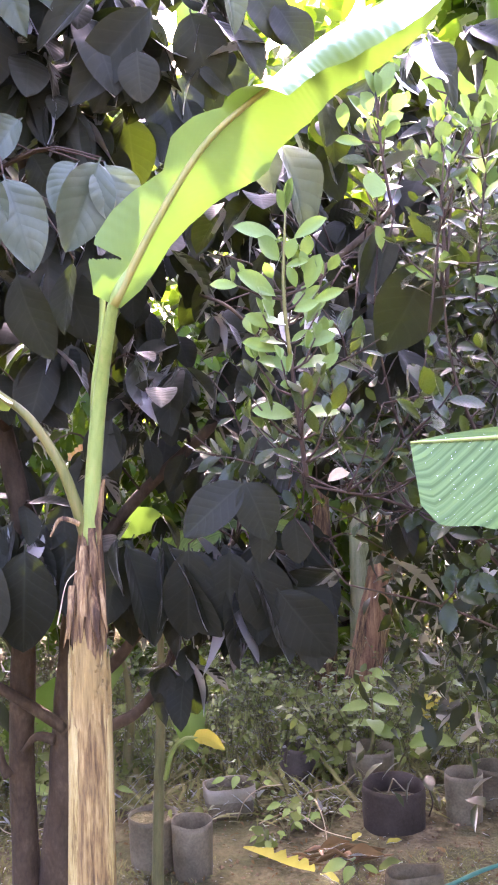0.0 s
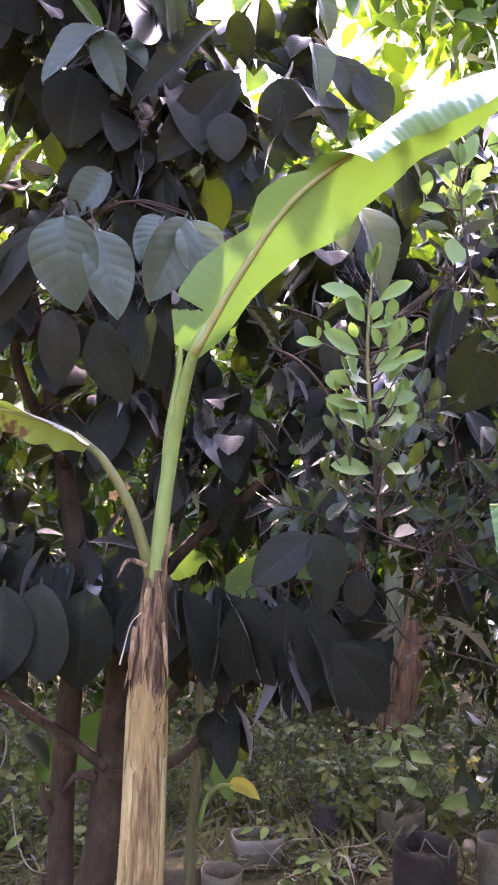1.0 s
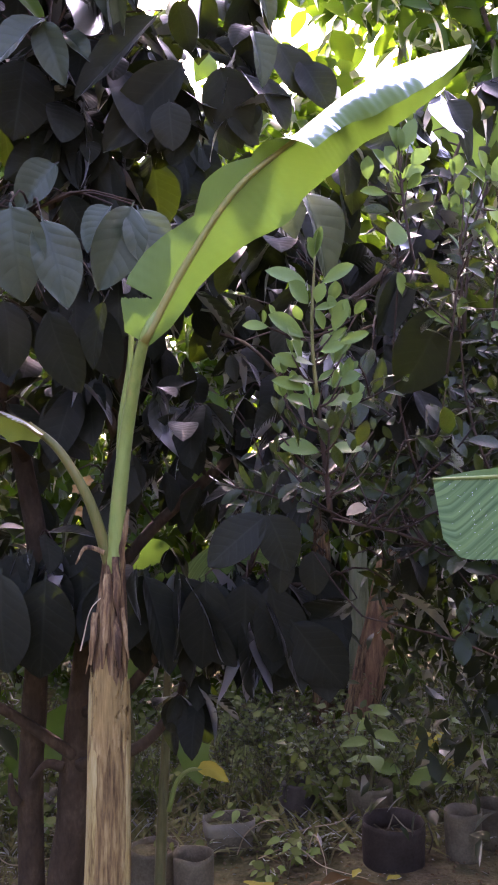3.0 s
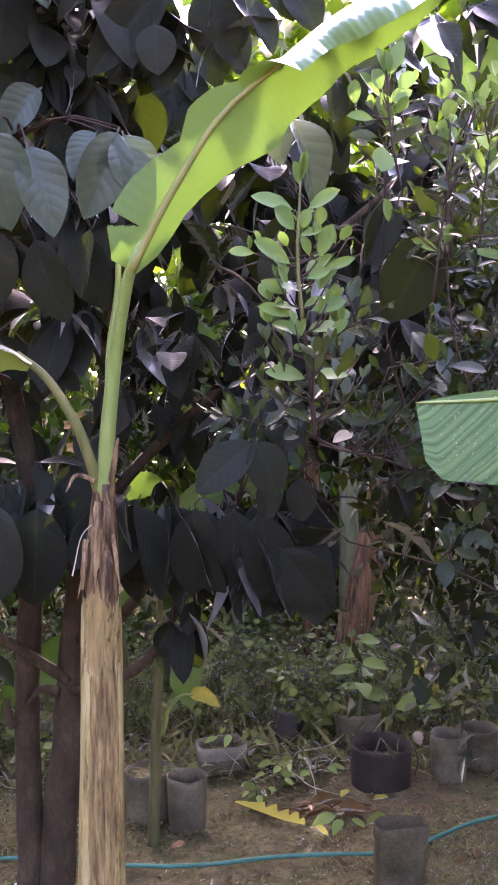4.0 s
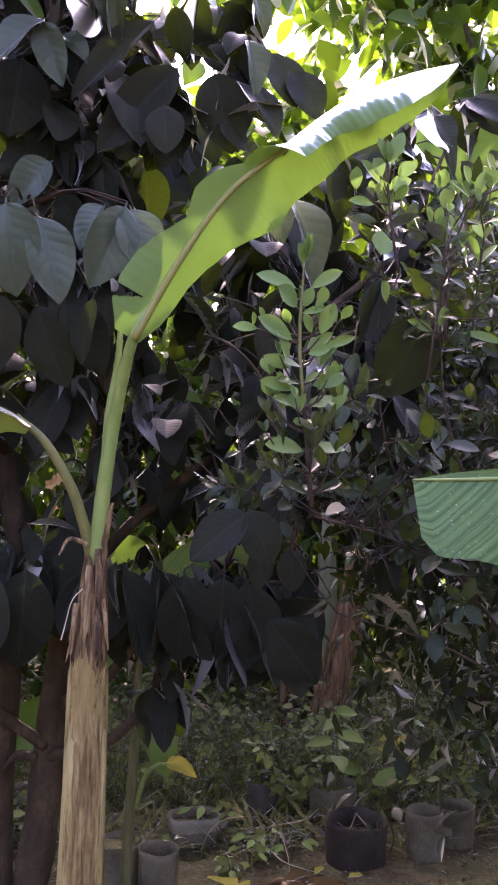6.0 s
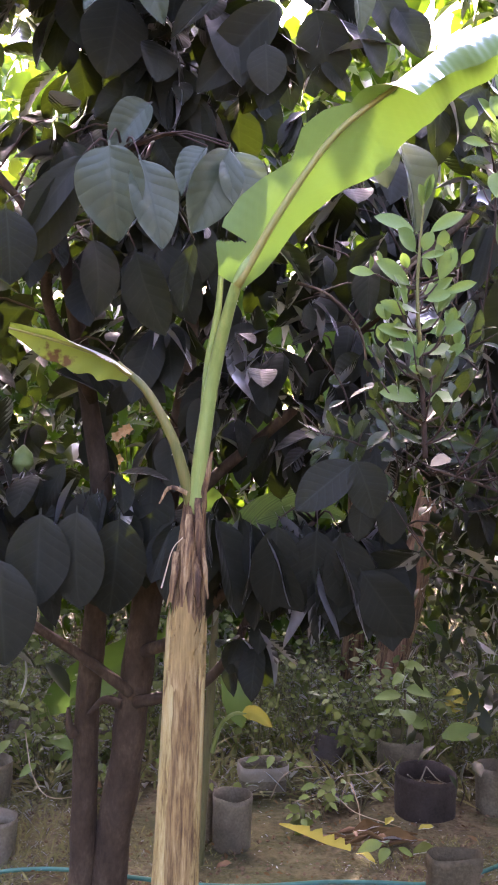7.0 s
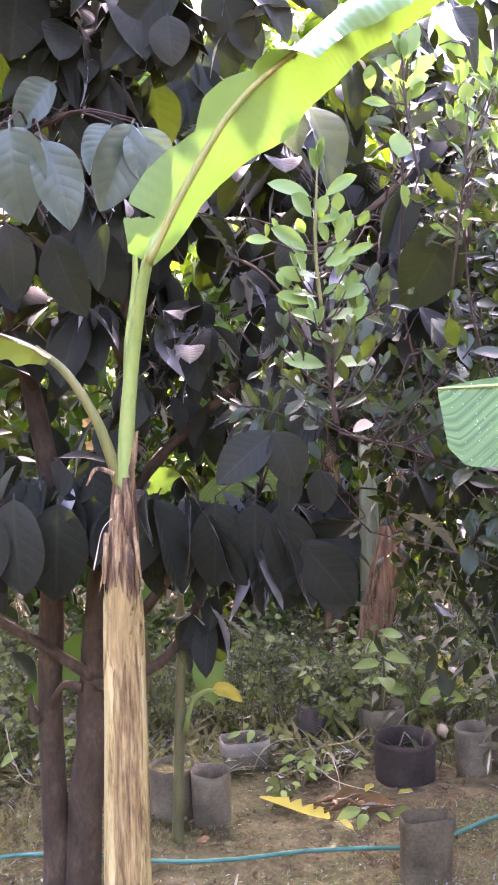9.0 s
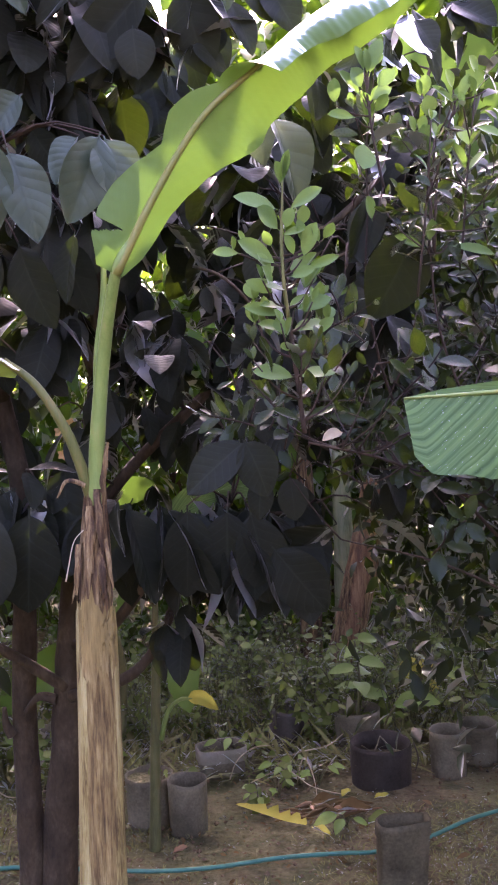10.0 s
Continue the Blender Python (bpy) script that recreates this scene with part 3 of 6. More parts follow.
def front_banana():
    t = thing("banana_plant", (-0.17, 2.33, 0), "young banana plant with dry brown stem and one tall lime leaf", "banana plant")
    pts, rad = [(-0.172, 2.33, -0.02), (-0.166, 2.33, 0.45), (-0.158, 2.33, 0.917), (-0.1525, 2.33, 1.26)], [0.057, 0.054, 0.05, 0.045]
    tall, tall_rad = pts + [(-0.148, 2.33, 1.44)], rad + [0.041]
    stem = part("pseudostem", mesh_of("pseudostem", *fibre_stem(pts, rad, 110, 70, 0.07)), M_SHEATH_MID, t, "brown blotched fibrous stem")
    for k, (a0, a1, z0, z1, lift) in enumerate(((160, 240, 0.0, 1.31, 1.11), (312, 354, 0.0, 1.29, 1.1), (262, 312, 0.0, 0.24, 1.1), (10, 160, 0.0, 1.2, 1.05))):
        part("sheath", mesh_of("sheath", *shell(tall, tall_rad, a0, a1, z0, z1, lift, k * 3.7, 0.12 if z0 > 0.1 else 0.05)), M_SHEATH, stem, "peeling pale tan sheath")
    part("collar", mesh_of("collar", *shell(tall, tall_rad, 186, 350, 1.15, 1.325, 1.13, 14.8, 0.1)), M_SHEATH_MID, stem, "ragged tan sheath rim")
    up, upr = [(-0.152, 2.33, 1.26), (-0.147, 2.33, 1.45), (-0.14, 2.33, 1.63)], [0.044, 0.038, 0.022]
    for k, (a0, a1, z0, z1) in enumerate(((180, 250, 1.33, 1.46), (240, 300, 1.32, 1.5), (290, 350, 1.33, 1.44), (210, 290, 1.4, 1.58), (280, 340, 1.42, 1.6))):
        part("torn_sheath", mesh_of("torn_sheath", *shell(up, upr, a0, a1, z0, z1, 1.05 + 0.03 * (k % 2), k * 2.1 + 9, 0.09)), M_SHEATH_DARK, t, "shredded brown sheath")
    part("upper_stem", mesh_of("upper_stem", *fibre_stem([(-0.153, 2.33, 1.2), (-0.147, 2.33, 1.45), (-0.14, 2.33, 1.63)], [0.037, 0.036, 0.022], 80, 40, 0.09, 4.0)), M_SHEATH_DARK, t, "dark brown shredded sheaths")
    for k, (x0, z0, x1, z1, w) in enumerate(((-0.185, 1.47, -0.193, 1.35, 0.016), (-0.16, 1.5, -0.166, 1.34, 0.02), (-0.135, 1.46, -0.125, 1.34, 0.018), (-0.118, 1.48, -0.103, 1.36, 0.01), (-0.15, 1.56, -0.152, 1.4, 0.02), (-0.178, 1.42, -0.203, 1.33, 0.006), (-0.13, 1.6, -0.124, 1.45, 0.018))):
        part("dry_strip", mesh_of("dry_strip", *strip([(x0, 2.292, z0), ((x0 + x1) / 2, 2.277, (z0 + z1) / 2), (x1, 2.28, z1)], [w, w * 1.1, w * 0.3], (0.15 * (k - 3), -1, 0.1), 10)), M_SHEATH_DARK, t, "torn brown sheath strip")
    part("dry_strip", mesh_of("dry_strip", *strip([(-0.166, 2.27, 1.506), (-0.190, 2.26, 1.476), (-0.213, 2.27, 1.385)], [0.002, 0.002, 0.0035], (0.1, -1, 0), 12)), M_STRAW, t, "thin bleached fibre hanging loose")
    part("spike", mesh_of("spike", *strip([(-0.126, 2.305, 1.56), (-0.118, 2.3, 1.63), (-0.102, 2.305, 1.71)], [0.026, 0.022, 0.006], (0.3, -1, 0), 10)), M_SHEATH_DARK, t, "upright dry sheath tip")
    part("withered_tip", mesh_of("withered_tip", *strip([(-0.16, 2.29, 1.61), (-0.2, 2.28, 1.625), (-0.225, 2.275, 1.585)], [0.012, 0.01, 0.003], (0, -1, 0.3), 10)), M_SHEATH_DARK, t, "withered curled sheath end")
    # main leaf
    leaf = part("main_petiole", mesh_of("main_petiole", *tube([(-0.14, 2.32, 1.56), (-0.128, 2.31, 1.72), (-0.1, 2.28, 1.92), (-0.056, 2.205, 2.1), (-0.012, 2.2, 2.18)], [0.021, 0.019, 0.016, 0.0128, 0.007], 14, 30)), M_PETIOLE, t, "smooth green leaf stalk")
    line = [(-0.056, 2.2, 2.093), (0.038, 2.2, 2.268), (0.156, 2.2, 2.444), (0.289, 2.204, 2.559), (0.383, 2.215, 2.64), (0.52, 2.229, 2.724), (0.717, 2.25, 2.806)]
    left = [0.05, 0.09, 0.1, 0.092, 0.072, 0.042, 0.066, 0.058, 0.03, 0.06, 0.1, 0.095, 0.095, 0.105, 0.125, 0.128, 0.132, 0.125, 0.105, 0.067, 0.01]
    right = [0.015, 0.04, 0.05, 0.055, 0.069, 0.091, 0.119, 0.136, 0.137, 0.12, 0.12, 0.12, 0.117, 0.112, 0.112, 0.115, 0.115, 0.106, 0.088, 0.063, 0.012]
    blade = midrib_surface(line, left, right, (0.1, -0.93, -0.35), [-4, -4, -4, -4, 0, 108, 114, 114, 114, 112, 112], [-4, -8, -4, -4, 0, -4, -6, -4, -4, 0, 0], 16, 300, 0.06, tuple((0.054 + 0.0033 * k, 0.0573 + 0.0033 * k, -1, 0.95 - 0.085 * k) for k in range(8)), 0.05, 0.003)
    part("main_blade", mesh_of("main_blade", *blade), M_BANANA, t, "lime backlit banana blade folded over its rib")
    part("main_midrib", mesh_of("main_midrib", *tube([Vector(p) + Vector((0, -0.003, -0.002)) for p in line[:5]], [0.01, 0.0088, 0.0075, 0.006, 0.0045], 10, 30)), M_RIB, t, "yellow-brown midrib")
    # leaf that hangs over at the side
    part("side_petiole", mesh_of("side_petiole", *tube([(-0.15, 2.325, 1.57), (-0.172, 2.31, 1.66), (-0.205, 2.3, 1.752), (-0.267, 2.29, 1.855), (-0.335, 2.28, 1.914)], [0.015, 0.014, 0.0125, 0.0105, 0.008], 12, 24)), M_OLIVE, t, "curved green leaf stalk")
    side = [(-0.3, 2.28, 1.888), (-0.36, 2.27, 1.927), (-0.456, 2.25, 1.958), (-0.576, 2.22, 1.985)]
    part("side_blade", mesh_of("side_blade", *midrib_surface(side, [0.02, 0.055, 0.06, 0.055, 0.015], [0.02, 0.03, 0.03, 0.035, 0.015], (0.1, -0.75, -0.6), [10, 15, 20, 15, 0], [60, 70, 60, 30, 10], 6, 30, 0.12)), M_BANANA_OLD, t, "small drooping blade with yellow and brown scorched tip")
    part("side_midrib", mesh_of("side_midrib", *tube([Vector(p) + Vector((0, -0.005, -0.002)) for p in side], [0.008, 0.006, 0.005, 0.002], 8, 16)), M_RIB, t)
    part("rolled_leaf", mesh_of("rolled_leaf", *tube([(-0.128, 2.335, 1.8), (-0.121, 2.33, 1.925), (-0.1, 2.32, 2.05), (-0.094, 2.315, 2.16)], [0.009, 0.009, 0.0085, 0.006], 10, 16)), M_PETIOLE, t, "thin rolled young leaf")


front_banana()

# ---- the dark large-leaved tree ----
BIG_SHAPES = [leaf_shape(1.0, w, 8, 18, f, d, 0.009, 8, 0.48, 0.9, 0.03, k, blunt=0.68) for k, (w, f, d) in enumerate(((0.55, 0.22, 0.15), (0.6, 0.12, 0.25), (0.52, 0.35, 0.1), (0.57, 0.2, 0.35)))]
BIG_MESHES = [mesh_of("leaf", *s) for s in BIG_SHAPES]
SHEEN_MESHES = [mesh_of("leaf", *leaf_shape(1.0, w, 10, 30, f, d, 0.016, 8, 0.46, 1.1, 0.05, k, blunt=0.68)) for k, (w, f, d) in enumerate(((0.56, 0.5, 0.25), (0.57, 0.65, 0.3), (0.55, 0.4, 0.2), (0.56, 0.55, 0.35)))]
LIT_MESHES = [mesh_of("leaf", *s) for s in BIG_SHAPES]
BIG_FAR = [leaf_shape(1.0, w, 2, 5, f, d, widest=0.46, tip=1.5) for w, f, d in ((0.5, 0.35, 0.2), (0.54, 0.2, 0.35), (0.48, 0.5, 0.1))]
BARE = [leaf_shape(1.0, 0.42, 2, 3, 0.3, 0.25, stalk=0.0), leaf_shape(1.0, 0.5, 2, 3, 0.15, 0.4, stalk=0.0)]


def leaf_poses(items):
    return [placed(b, w, u, l) for b, w, u, l in items]


def twig_to(node, limbs, bend=0.05, reach=0.42, thick=0.0042):
    """A thin twig from the nearest limb point to a leaf node."""
    pts = np.vstack(limbs)
    d = np.linalg.norm(pts - np.array(node), axis=1)
    # twigs rise, so prefer joints below the node
    d += 0.6 * np.maximum(0, pts[:, 2] - node[2])
    q = Vector(pts[int(np.argmin(d))])
    if (q - Vector(node)).length > reach:
        return None
    mid = (q + Vector(node)) / 2 + Vector((0, 0, bend))
    return tube([q, mid, Vector(node)], [thick, thick * 0.75, thick * 0.45], 5, 6)


def large_leaf_tree():
    t = thing("shade_tree", (-0.5, 3.32, 0), "low dark tree with two brown trunks and large drooping ribbed leaves", "tree")
    trunks = (([(-0.54, 3.33, -0.03), (-0.53, 3.29, 0.3), (-0.528, 3.25, 0.7), (-0.5, 3.2, 1.1), (-0.487, 3.2, 1.5), (-0.55, 3.15, 1.95), (-0.62, 3.0, 2.4)], [0.054, 0.046, 0.043, 0.041, 0.037, 0.03, 0.02]),
              ([(-0.462, 3.32, -0.03), (-0.435, 3.29, 0.3), (-0.39, 3.25, 0.6), (-0.342, 3.2, 1.06), (-0.285, 3.2, 1.45), (-0.22, 3.18, 1.85), (-0.2, 3.15, 2.25)], [0.066, 0.062, 0.058, 0.052, 0.045, 0.034, 0.02]))
    limbs = []
    for k, (pts, rad) in enumerate(trunks):
        part("trunk", mesh_of("trunk", *tube(pts, rad, 16, 40, 0.16, k * 5.0)), M_BARK, t)
        limbs.append(curve_points(pts, 40)[22:])
    for k, (pts, r) in enumerate((
            ([(-0.37, 3.17, 0.88), (-0.52, 3.1, 1.01), (-0.71, 3.05, 1.15), (-0.78, 2.9, 1.3), (-0.95, 2.75, 1.5)], 0.02),
            ([(-0.4, 3.17, 0.84), (-0.46, 3.18, 0.85), (-0.51, 3.18, 0.8)], 0.018),
            ([(-0.56, 3.2, 0.72), (-0.575, 3.19, 0.76), (-0.577, 3.18, 0.82)], 0.02),
            ([(-0.35, 3.17, 0.85), (-0.25, 3.1, 0.89), (-0.12, 3.05, 0.955), (-0.02, 3.0, 1.1), (0.07, 2.95, 1.35), (0.2, 2.85, 1.5)], 0.022),
            ([(-0.33, 3.17, 1.02), (-0.2, 3.05, 1.1), (-0.05, 2.95, 1.28), (0.1, 2.9, 1.42), (0.42, 2.85, 1.47)], 0.022),
            ([(-0.29, 3.2, 1.4), (-0.1, 3.1, 1.62), (0.2, 3.05, 1.9), (0.35, 3.1, 2.15), (0.55, 3.15, 2.35)], 0.022),
            ([(-0.5, 3.2, 1.35), (-0.8, 3.1, 1.6), (-1.1, 3.05, 1.85), (-1.4, 2.95, 2.0)], 0.022),
            ([(-0.52, 3.15, 1.85), (-0.62, 2.85, 2.15), (-0.5, 2.55, 2.35), (-0.35, 2.4, 2.45)], 0.02),
            ([(-0.22, 3.17, 1.9), (-0.32, 2.9, 2.3), (-0.35, 2.65, 2.6), (-0.33, 2.5, 2.9)], 0.018),
            ([(-0.6, 3.0, 2.3), (-0.85, 2.8, 2.6), (-1.0, 2.6, 2.9)], 0.018),
            ([(0.3, 3.08, 2.05), (0.42, 2.8, 2.15), (0.55, 2.6, 2.2)], 0.012),
            ([(0.35, 3.1, 2.2), (0.8, 3.3, 2.6), (1.05, 3.4, 3.1)], 0.014))):
        part("limb", mesh_of("limb", *tube(pts, [r, r * 0.85, r * 0.6, r * 0.35], 9, 22, 0.14, k)), M_BARK, t)
        limbs.append(curve_points(pts, 24)[4:])
    near, rest, twigs = [], [], []

    def grow(count, lo, hi, length, droop, leaves, store, skip=None):
        for _ in range(count):
            p = in_box(lo, hi)
            if skip and skip(p):
                continue
            axis = Vector((RNG.normal(0, 0.5), -0.5 + RNG.normal(0, 0.4), RNG.uniform(-0.1, 0.6)))
            got = [w for w in whorl(p, axis, int(RNG.integers(*leaves)), length, droop) if not blocks_sun_or_view(w[0] + w[1] * w[3] * 0.55, w[3])]
            if got:
                stick = twig_to(p, limbs)
                if stick and RNG.random() < 0.6 and not any(blocks_sun_or_view(v, 0.0) for v in stick[0][10::10]):
                    twigs.append(stick)
                store += got

    # leaves set singly to fit the camera's view, most of them before the rest
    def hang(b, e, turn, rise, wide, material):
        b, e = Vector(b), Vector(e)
        meshes = {M_BIG_SHEEN: SHEEN_MESHES, M_BIG: BIG_MESHES, M_FAR: LIT_MESHES}[material]
        if 2.3 < b.y < 2.7 and blocks_sun_or_view((b + e) / 2, (e - b).length):
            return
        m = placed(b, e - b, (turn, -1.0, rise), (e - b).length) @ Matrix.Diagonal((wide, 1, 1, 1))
        part("leaf", meshes[int(RNG.integers(0, 4))], material, t, {M_BIG_SHEEN: "grey-green leaf with sky sheen put into its colour", M_BIG: "", M_FAR: "green leaf with sunlight put into its colour"}[material], m)
        stick = twig_to(b, limbs, 0.04, 0.35, 0.004)
        if stick:
            twigs.append(stick)

    hang((-0.355, 2.19, 2.413), (-0.338, 2.16, 2.201), -0.1, 0.5, 1.30, M_BIG_SHEEN)
    hang((-0.288, 2.20, 2.385), (-0.216, 2.17, 2.181), 0.3, 0.5, 0.97, M_BIG_SHEEN)
    hang((-0.080, 2.24, 2.429), (-0.152, 2.21, 2.221), 0.5, 0.3, 0.97, M_BIG_SHEEN)
    hang((-0.134, 2.28, 2.434), (-0.209, 2.25, 2.338), -0.4, 0.8, 1.18, M_BIG_SHEEN)
    hang((-0.075, 2.26, 2.425), (-0.027, 2.23, 2.275), 0.2, 0.5, 1.33, M_BIG_SHEEN)
    hang((-0.275, 2.36, 2.562), (-0.379, 2.33, 2.455), 0.2, 0.5, 1.17, M_BIG_SHEEN)
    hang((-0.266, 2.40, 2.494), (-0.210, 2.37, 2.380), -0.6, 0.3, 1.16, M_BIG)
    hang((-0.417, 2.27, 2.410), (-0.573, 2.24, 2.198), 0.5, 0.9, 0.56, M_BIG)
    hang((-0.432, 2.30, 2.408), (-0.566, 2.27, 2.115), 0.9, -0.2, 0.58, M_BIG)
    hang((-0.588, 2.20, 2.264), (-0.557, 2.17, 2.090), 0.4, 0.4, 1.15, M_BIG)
    hang((0.011, 2.36, 2.424), (0.082, 2.33, 2.468), 0.1, 0.4, 1.84, M_BIG_SHEEN)
    hang((0.322, 2.34, 2.491), (0.411, 2.31, 2.281), 0.5, 0.3, 0.79, M_BIG_SHEEN)
    hang((0.304, 2.36, 2.484), (0.289, 2.33, 2.381), -0.6, 0.3, 1.37, M_BIG_SHEEN)
    hang((-0.413, 2.36, 2.231), (-0.360, 2.33, 2.051), 0.9, 0.7, 1.1, M_BIG)
    hang((-0.162, 2.34, 2.223), (-0.205, 2.31, 2.053), -0.9, 0.6, 0.9, M_BIG)
    hang((-0.315, 2.42, 2.218), (-0.259, 2.39, 1.998), -0.6, 0.3, 0.95, M_BIG)
    hang((0.639, 2.20, 2.182), (0.552, 2.17, 1.976), 0.3, 0.1, 1.20, M_BIG)
    hang((0.220, 2.10, 1.706), (0.083, 2.07, 1.603), -0.2, 0.4, 1.01, M_BIG)
    hang((0.213, 2.10, 1.709), (0.272, 2.07, 1.593), 0.3, 0.1, 1.28, M_BIG)
    hang((0.260, 2.30, 1.618), (0.253, 2.27, 1.511), 0.1, 0.1, 1.04, M_BIG)
    hang((0.335, 2.35, 1.609), (0.346, 2.32, 1.502), 0.1, 0.1, 1.15, M_BIG)
    hang((0.430, 2.40, 1.593), (0.448, 2.37, 1.502), 0.1, 0.1, 1.03, M_BIG)
    hang((0.497, 2.40, 1.615), (0.486, 2.37, 1.519), 0.4, 0.1, 1.00, M_BIG)
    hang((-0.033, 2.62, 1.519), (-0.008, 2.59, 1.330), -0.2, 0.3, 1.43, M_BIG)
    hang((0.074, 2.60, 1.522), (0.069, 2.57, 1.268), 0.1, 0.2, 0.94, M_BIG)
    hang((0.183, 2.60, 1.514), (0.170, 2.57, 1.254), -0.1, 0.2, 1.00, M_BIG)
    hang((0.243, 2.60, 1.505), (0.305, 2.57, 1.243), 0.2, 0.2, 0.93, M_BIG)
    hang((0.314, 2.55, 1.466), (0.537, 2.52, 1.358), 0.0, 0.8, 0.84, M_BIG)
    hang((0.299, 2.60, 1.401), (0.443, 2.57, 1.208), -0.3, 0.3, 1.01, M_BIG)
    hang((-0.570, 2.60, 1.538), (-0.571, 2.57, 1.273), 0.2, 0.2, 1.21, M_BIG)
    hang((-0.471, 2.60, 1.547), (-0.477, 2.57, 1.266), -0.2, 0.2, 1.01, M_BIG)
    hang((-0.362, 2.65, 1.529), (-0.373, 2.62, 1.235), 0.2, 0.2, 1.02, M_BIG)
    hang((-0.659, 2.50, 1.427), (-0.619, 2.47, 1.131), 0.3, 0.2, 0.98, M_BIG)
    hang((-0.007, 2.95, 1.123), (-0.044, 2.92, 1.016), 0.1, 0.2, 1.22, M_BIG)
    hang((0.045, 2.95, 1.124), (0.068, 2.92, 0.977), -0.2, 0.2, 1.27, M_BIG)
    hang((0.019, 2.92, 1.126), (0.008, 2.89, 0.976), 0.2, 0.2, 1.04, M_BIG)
    hang((-0.287, 2.30, 2.897), (-0.449, 2.27, 2.769), -0.2, 0.8, 0.97, M_BIG_SHEEN)
    hang((-0.304, 2.30, 2.891), (-0.253, 2.27, 2.728), -0.3, 0.5, 0.83, M_BIG_SHEEN)
    hang((-0.260, 2.34, 2.874), (-0.191, 2.31, 2.820), 0.3, 0.6, 1.22, M_BIG_SHEEN)
    # far_leaf's lime colour stands for sunlight on this one leaf
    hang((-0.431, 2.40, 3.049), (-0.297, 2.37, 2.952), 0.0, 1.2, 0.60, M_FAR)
    hang((-0.129, 2.30, 3.097), (-0.141, 2.27, 2.876), -0.4, 0.4, 0.86, M_BIG_SHEEN)
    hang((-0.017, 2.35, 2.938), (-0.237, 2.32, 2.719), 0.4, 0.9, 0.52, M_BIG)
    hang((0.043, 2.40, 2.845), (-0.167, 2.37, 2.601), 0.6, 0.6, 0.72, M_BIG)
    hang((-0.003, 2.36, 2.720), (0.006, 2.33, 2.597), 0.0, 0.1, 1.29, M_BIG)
    hang((0.118, 2.32, 2.985), (0.154, 2.29, 2.793), 0.1, 0.4, 0.83, M_BIG_SHEEN)
    hang((0.214, 2.40, 3.051), (0.268, 2.37, 2.935), 0.4, 0.6, 0.77, M_BIG_SHEEN)
    hang((0.204, 2.36, 2.899), (0.246, 2.33, 2.762), 0.5, 0.4, 0.84, M_BIG_SHEEN)
    hang((0.234, 2.42, 2.809), (0.299, 2.39, 2.668), 0.4, 0.3, 0.83, M_BIG)
    hang((0.122, 2.45, 2.852), (0.165, 2.42, 2.648), -0.2, 0.2, 1.12, M_BIG)
    hang((-0.373, 2.45, 2.869), (-0.396, 2.42, 2.651), 0.3, 0.1, 1.39, M_BIG)
    hang((-0.071, 2.50, 2.921), (-0.083, 2.47, 2.682), -0.3, 0.1, 1.20, M_BIG)
    hang((0.061, 2.50, 2.723), (0.037, 2.47, 2.547), 0.2, 0.1, 1.31, M_BIG)
    hang((-0.206, 2.50, 2.709), (-0.247, 2.47, 2.535), -0.2, 0.1, 1.45, M_BIG)
    hang((0.018, 2.42, 2.605), (0.046, 2.39, 2.451), 0.2, 0.3, 1.27, M_BIG)
    hang((0.112, 2.45, 2.644), (0.077, 2.42, 2.488), 0.1, 0.2, 1.26, M_BIG)
    hang((0.195, 2.50, 2.790), (0.177, 2.47, 2.606), 0.1, 0.2, 1.26, M_BIG)
    hang((-0.043, 2.48, 2.611), (-0.028, 2.45, 2.454), -0.2, 0.2, 1.36, M_BIG)
    hang((0.332, 2.50, 2.889), (0.416, 2.47, 2.754), 0.2, 0.4, 1.30, M_BIG)
    hang((0.420, 2.48, 2.925), (0.531, 2.45, 2.791), -0.2, 0.6, 0.88, M_BIG_SHEEN)
    hang((0.272, 2.50, 2.935), (0.357, 2.47, 2.785), 0.2, 0.4, 1.20, M_BIG)
    hang((-0.073, 2.80, 2.726), (-0.048, 2.77, 2.516), 0.1, 0.2, 1.05, M_BIG)
    hang((-0.131, 2.80, 2.659), (-0.110, 2.77, 2.474), 0.2, 0.2, 1.10, M_BIG)
    hang((-0.046, 2.60, 2.756), (-0.006, 2.57, 2.608), 0.3, 0.2, 1.15, M_BIG)
    # deep leaves on camera rays, hiding bright background beside the blade
    hang((-0.071, 4.50, 3.463), (-0.031, 4.47, 3.205), -0.3, 0.2, 1.15, M_BIG)
    hang((0.024, 4.50, 3.500), (0.064, 4.47, 3.242), 0.3, 0.2, 1.15, M_BIG)
    hang((0.121, 4.50, 3.577), (0.161, 4.47, 3.319), -0.3, 0.2, 1.15, M_BIG)
    hang((-0.115, 4.50, 3.372), (-0.075, 4.47, 3.114), 0.3, 0.2, 1.15, M_BIG)
    hang((-0.039, 4.50, 3.304), (0.001, 4.47, 3.046), 0.3, 0.2, 1.15, M_BIG)
    hang((0.032, 4.50, 3.394), (0.072, 4.47, 3.136), -0.3, 0.2, 1.15, M_BIG)
    hang((0.230, 4.50, 3.641), (0.270, 4.47, 3.383), -0.3, 0.2, 1.15, M_BIG)
    hang((-0.209, 4.50, 3.335), (-0.169, 4.47, 3.077), -0.3, 0.2, 1.15, M_BIG)
    hang((0.700, 2.60, 2.850), (0.765, 2.50, 2.535), 0.3, 0.4, 0.70, M_BIG)
    hang((0.715, 2.50, 2.815), (0.795, 2.42, 2.620), 0.5, 0.9, 0.50, M_BIG)
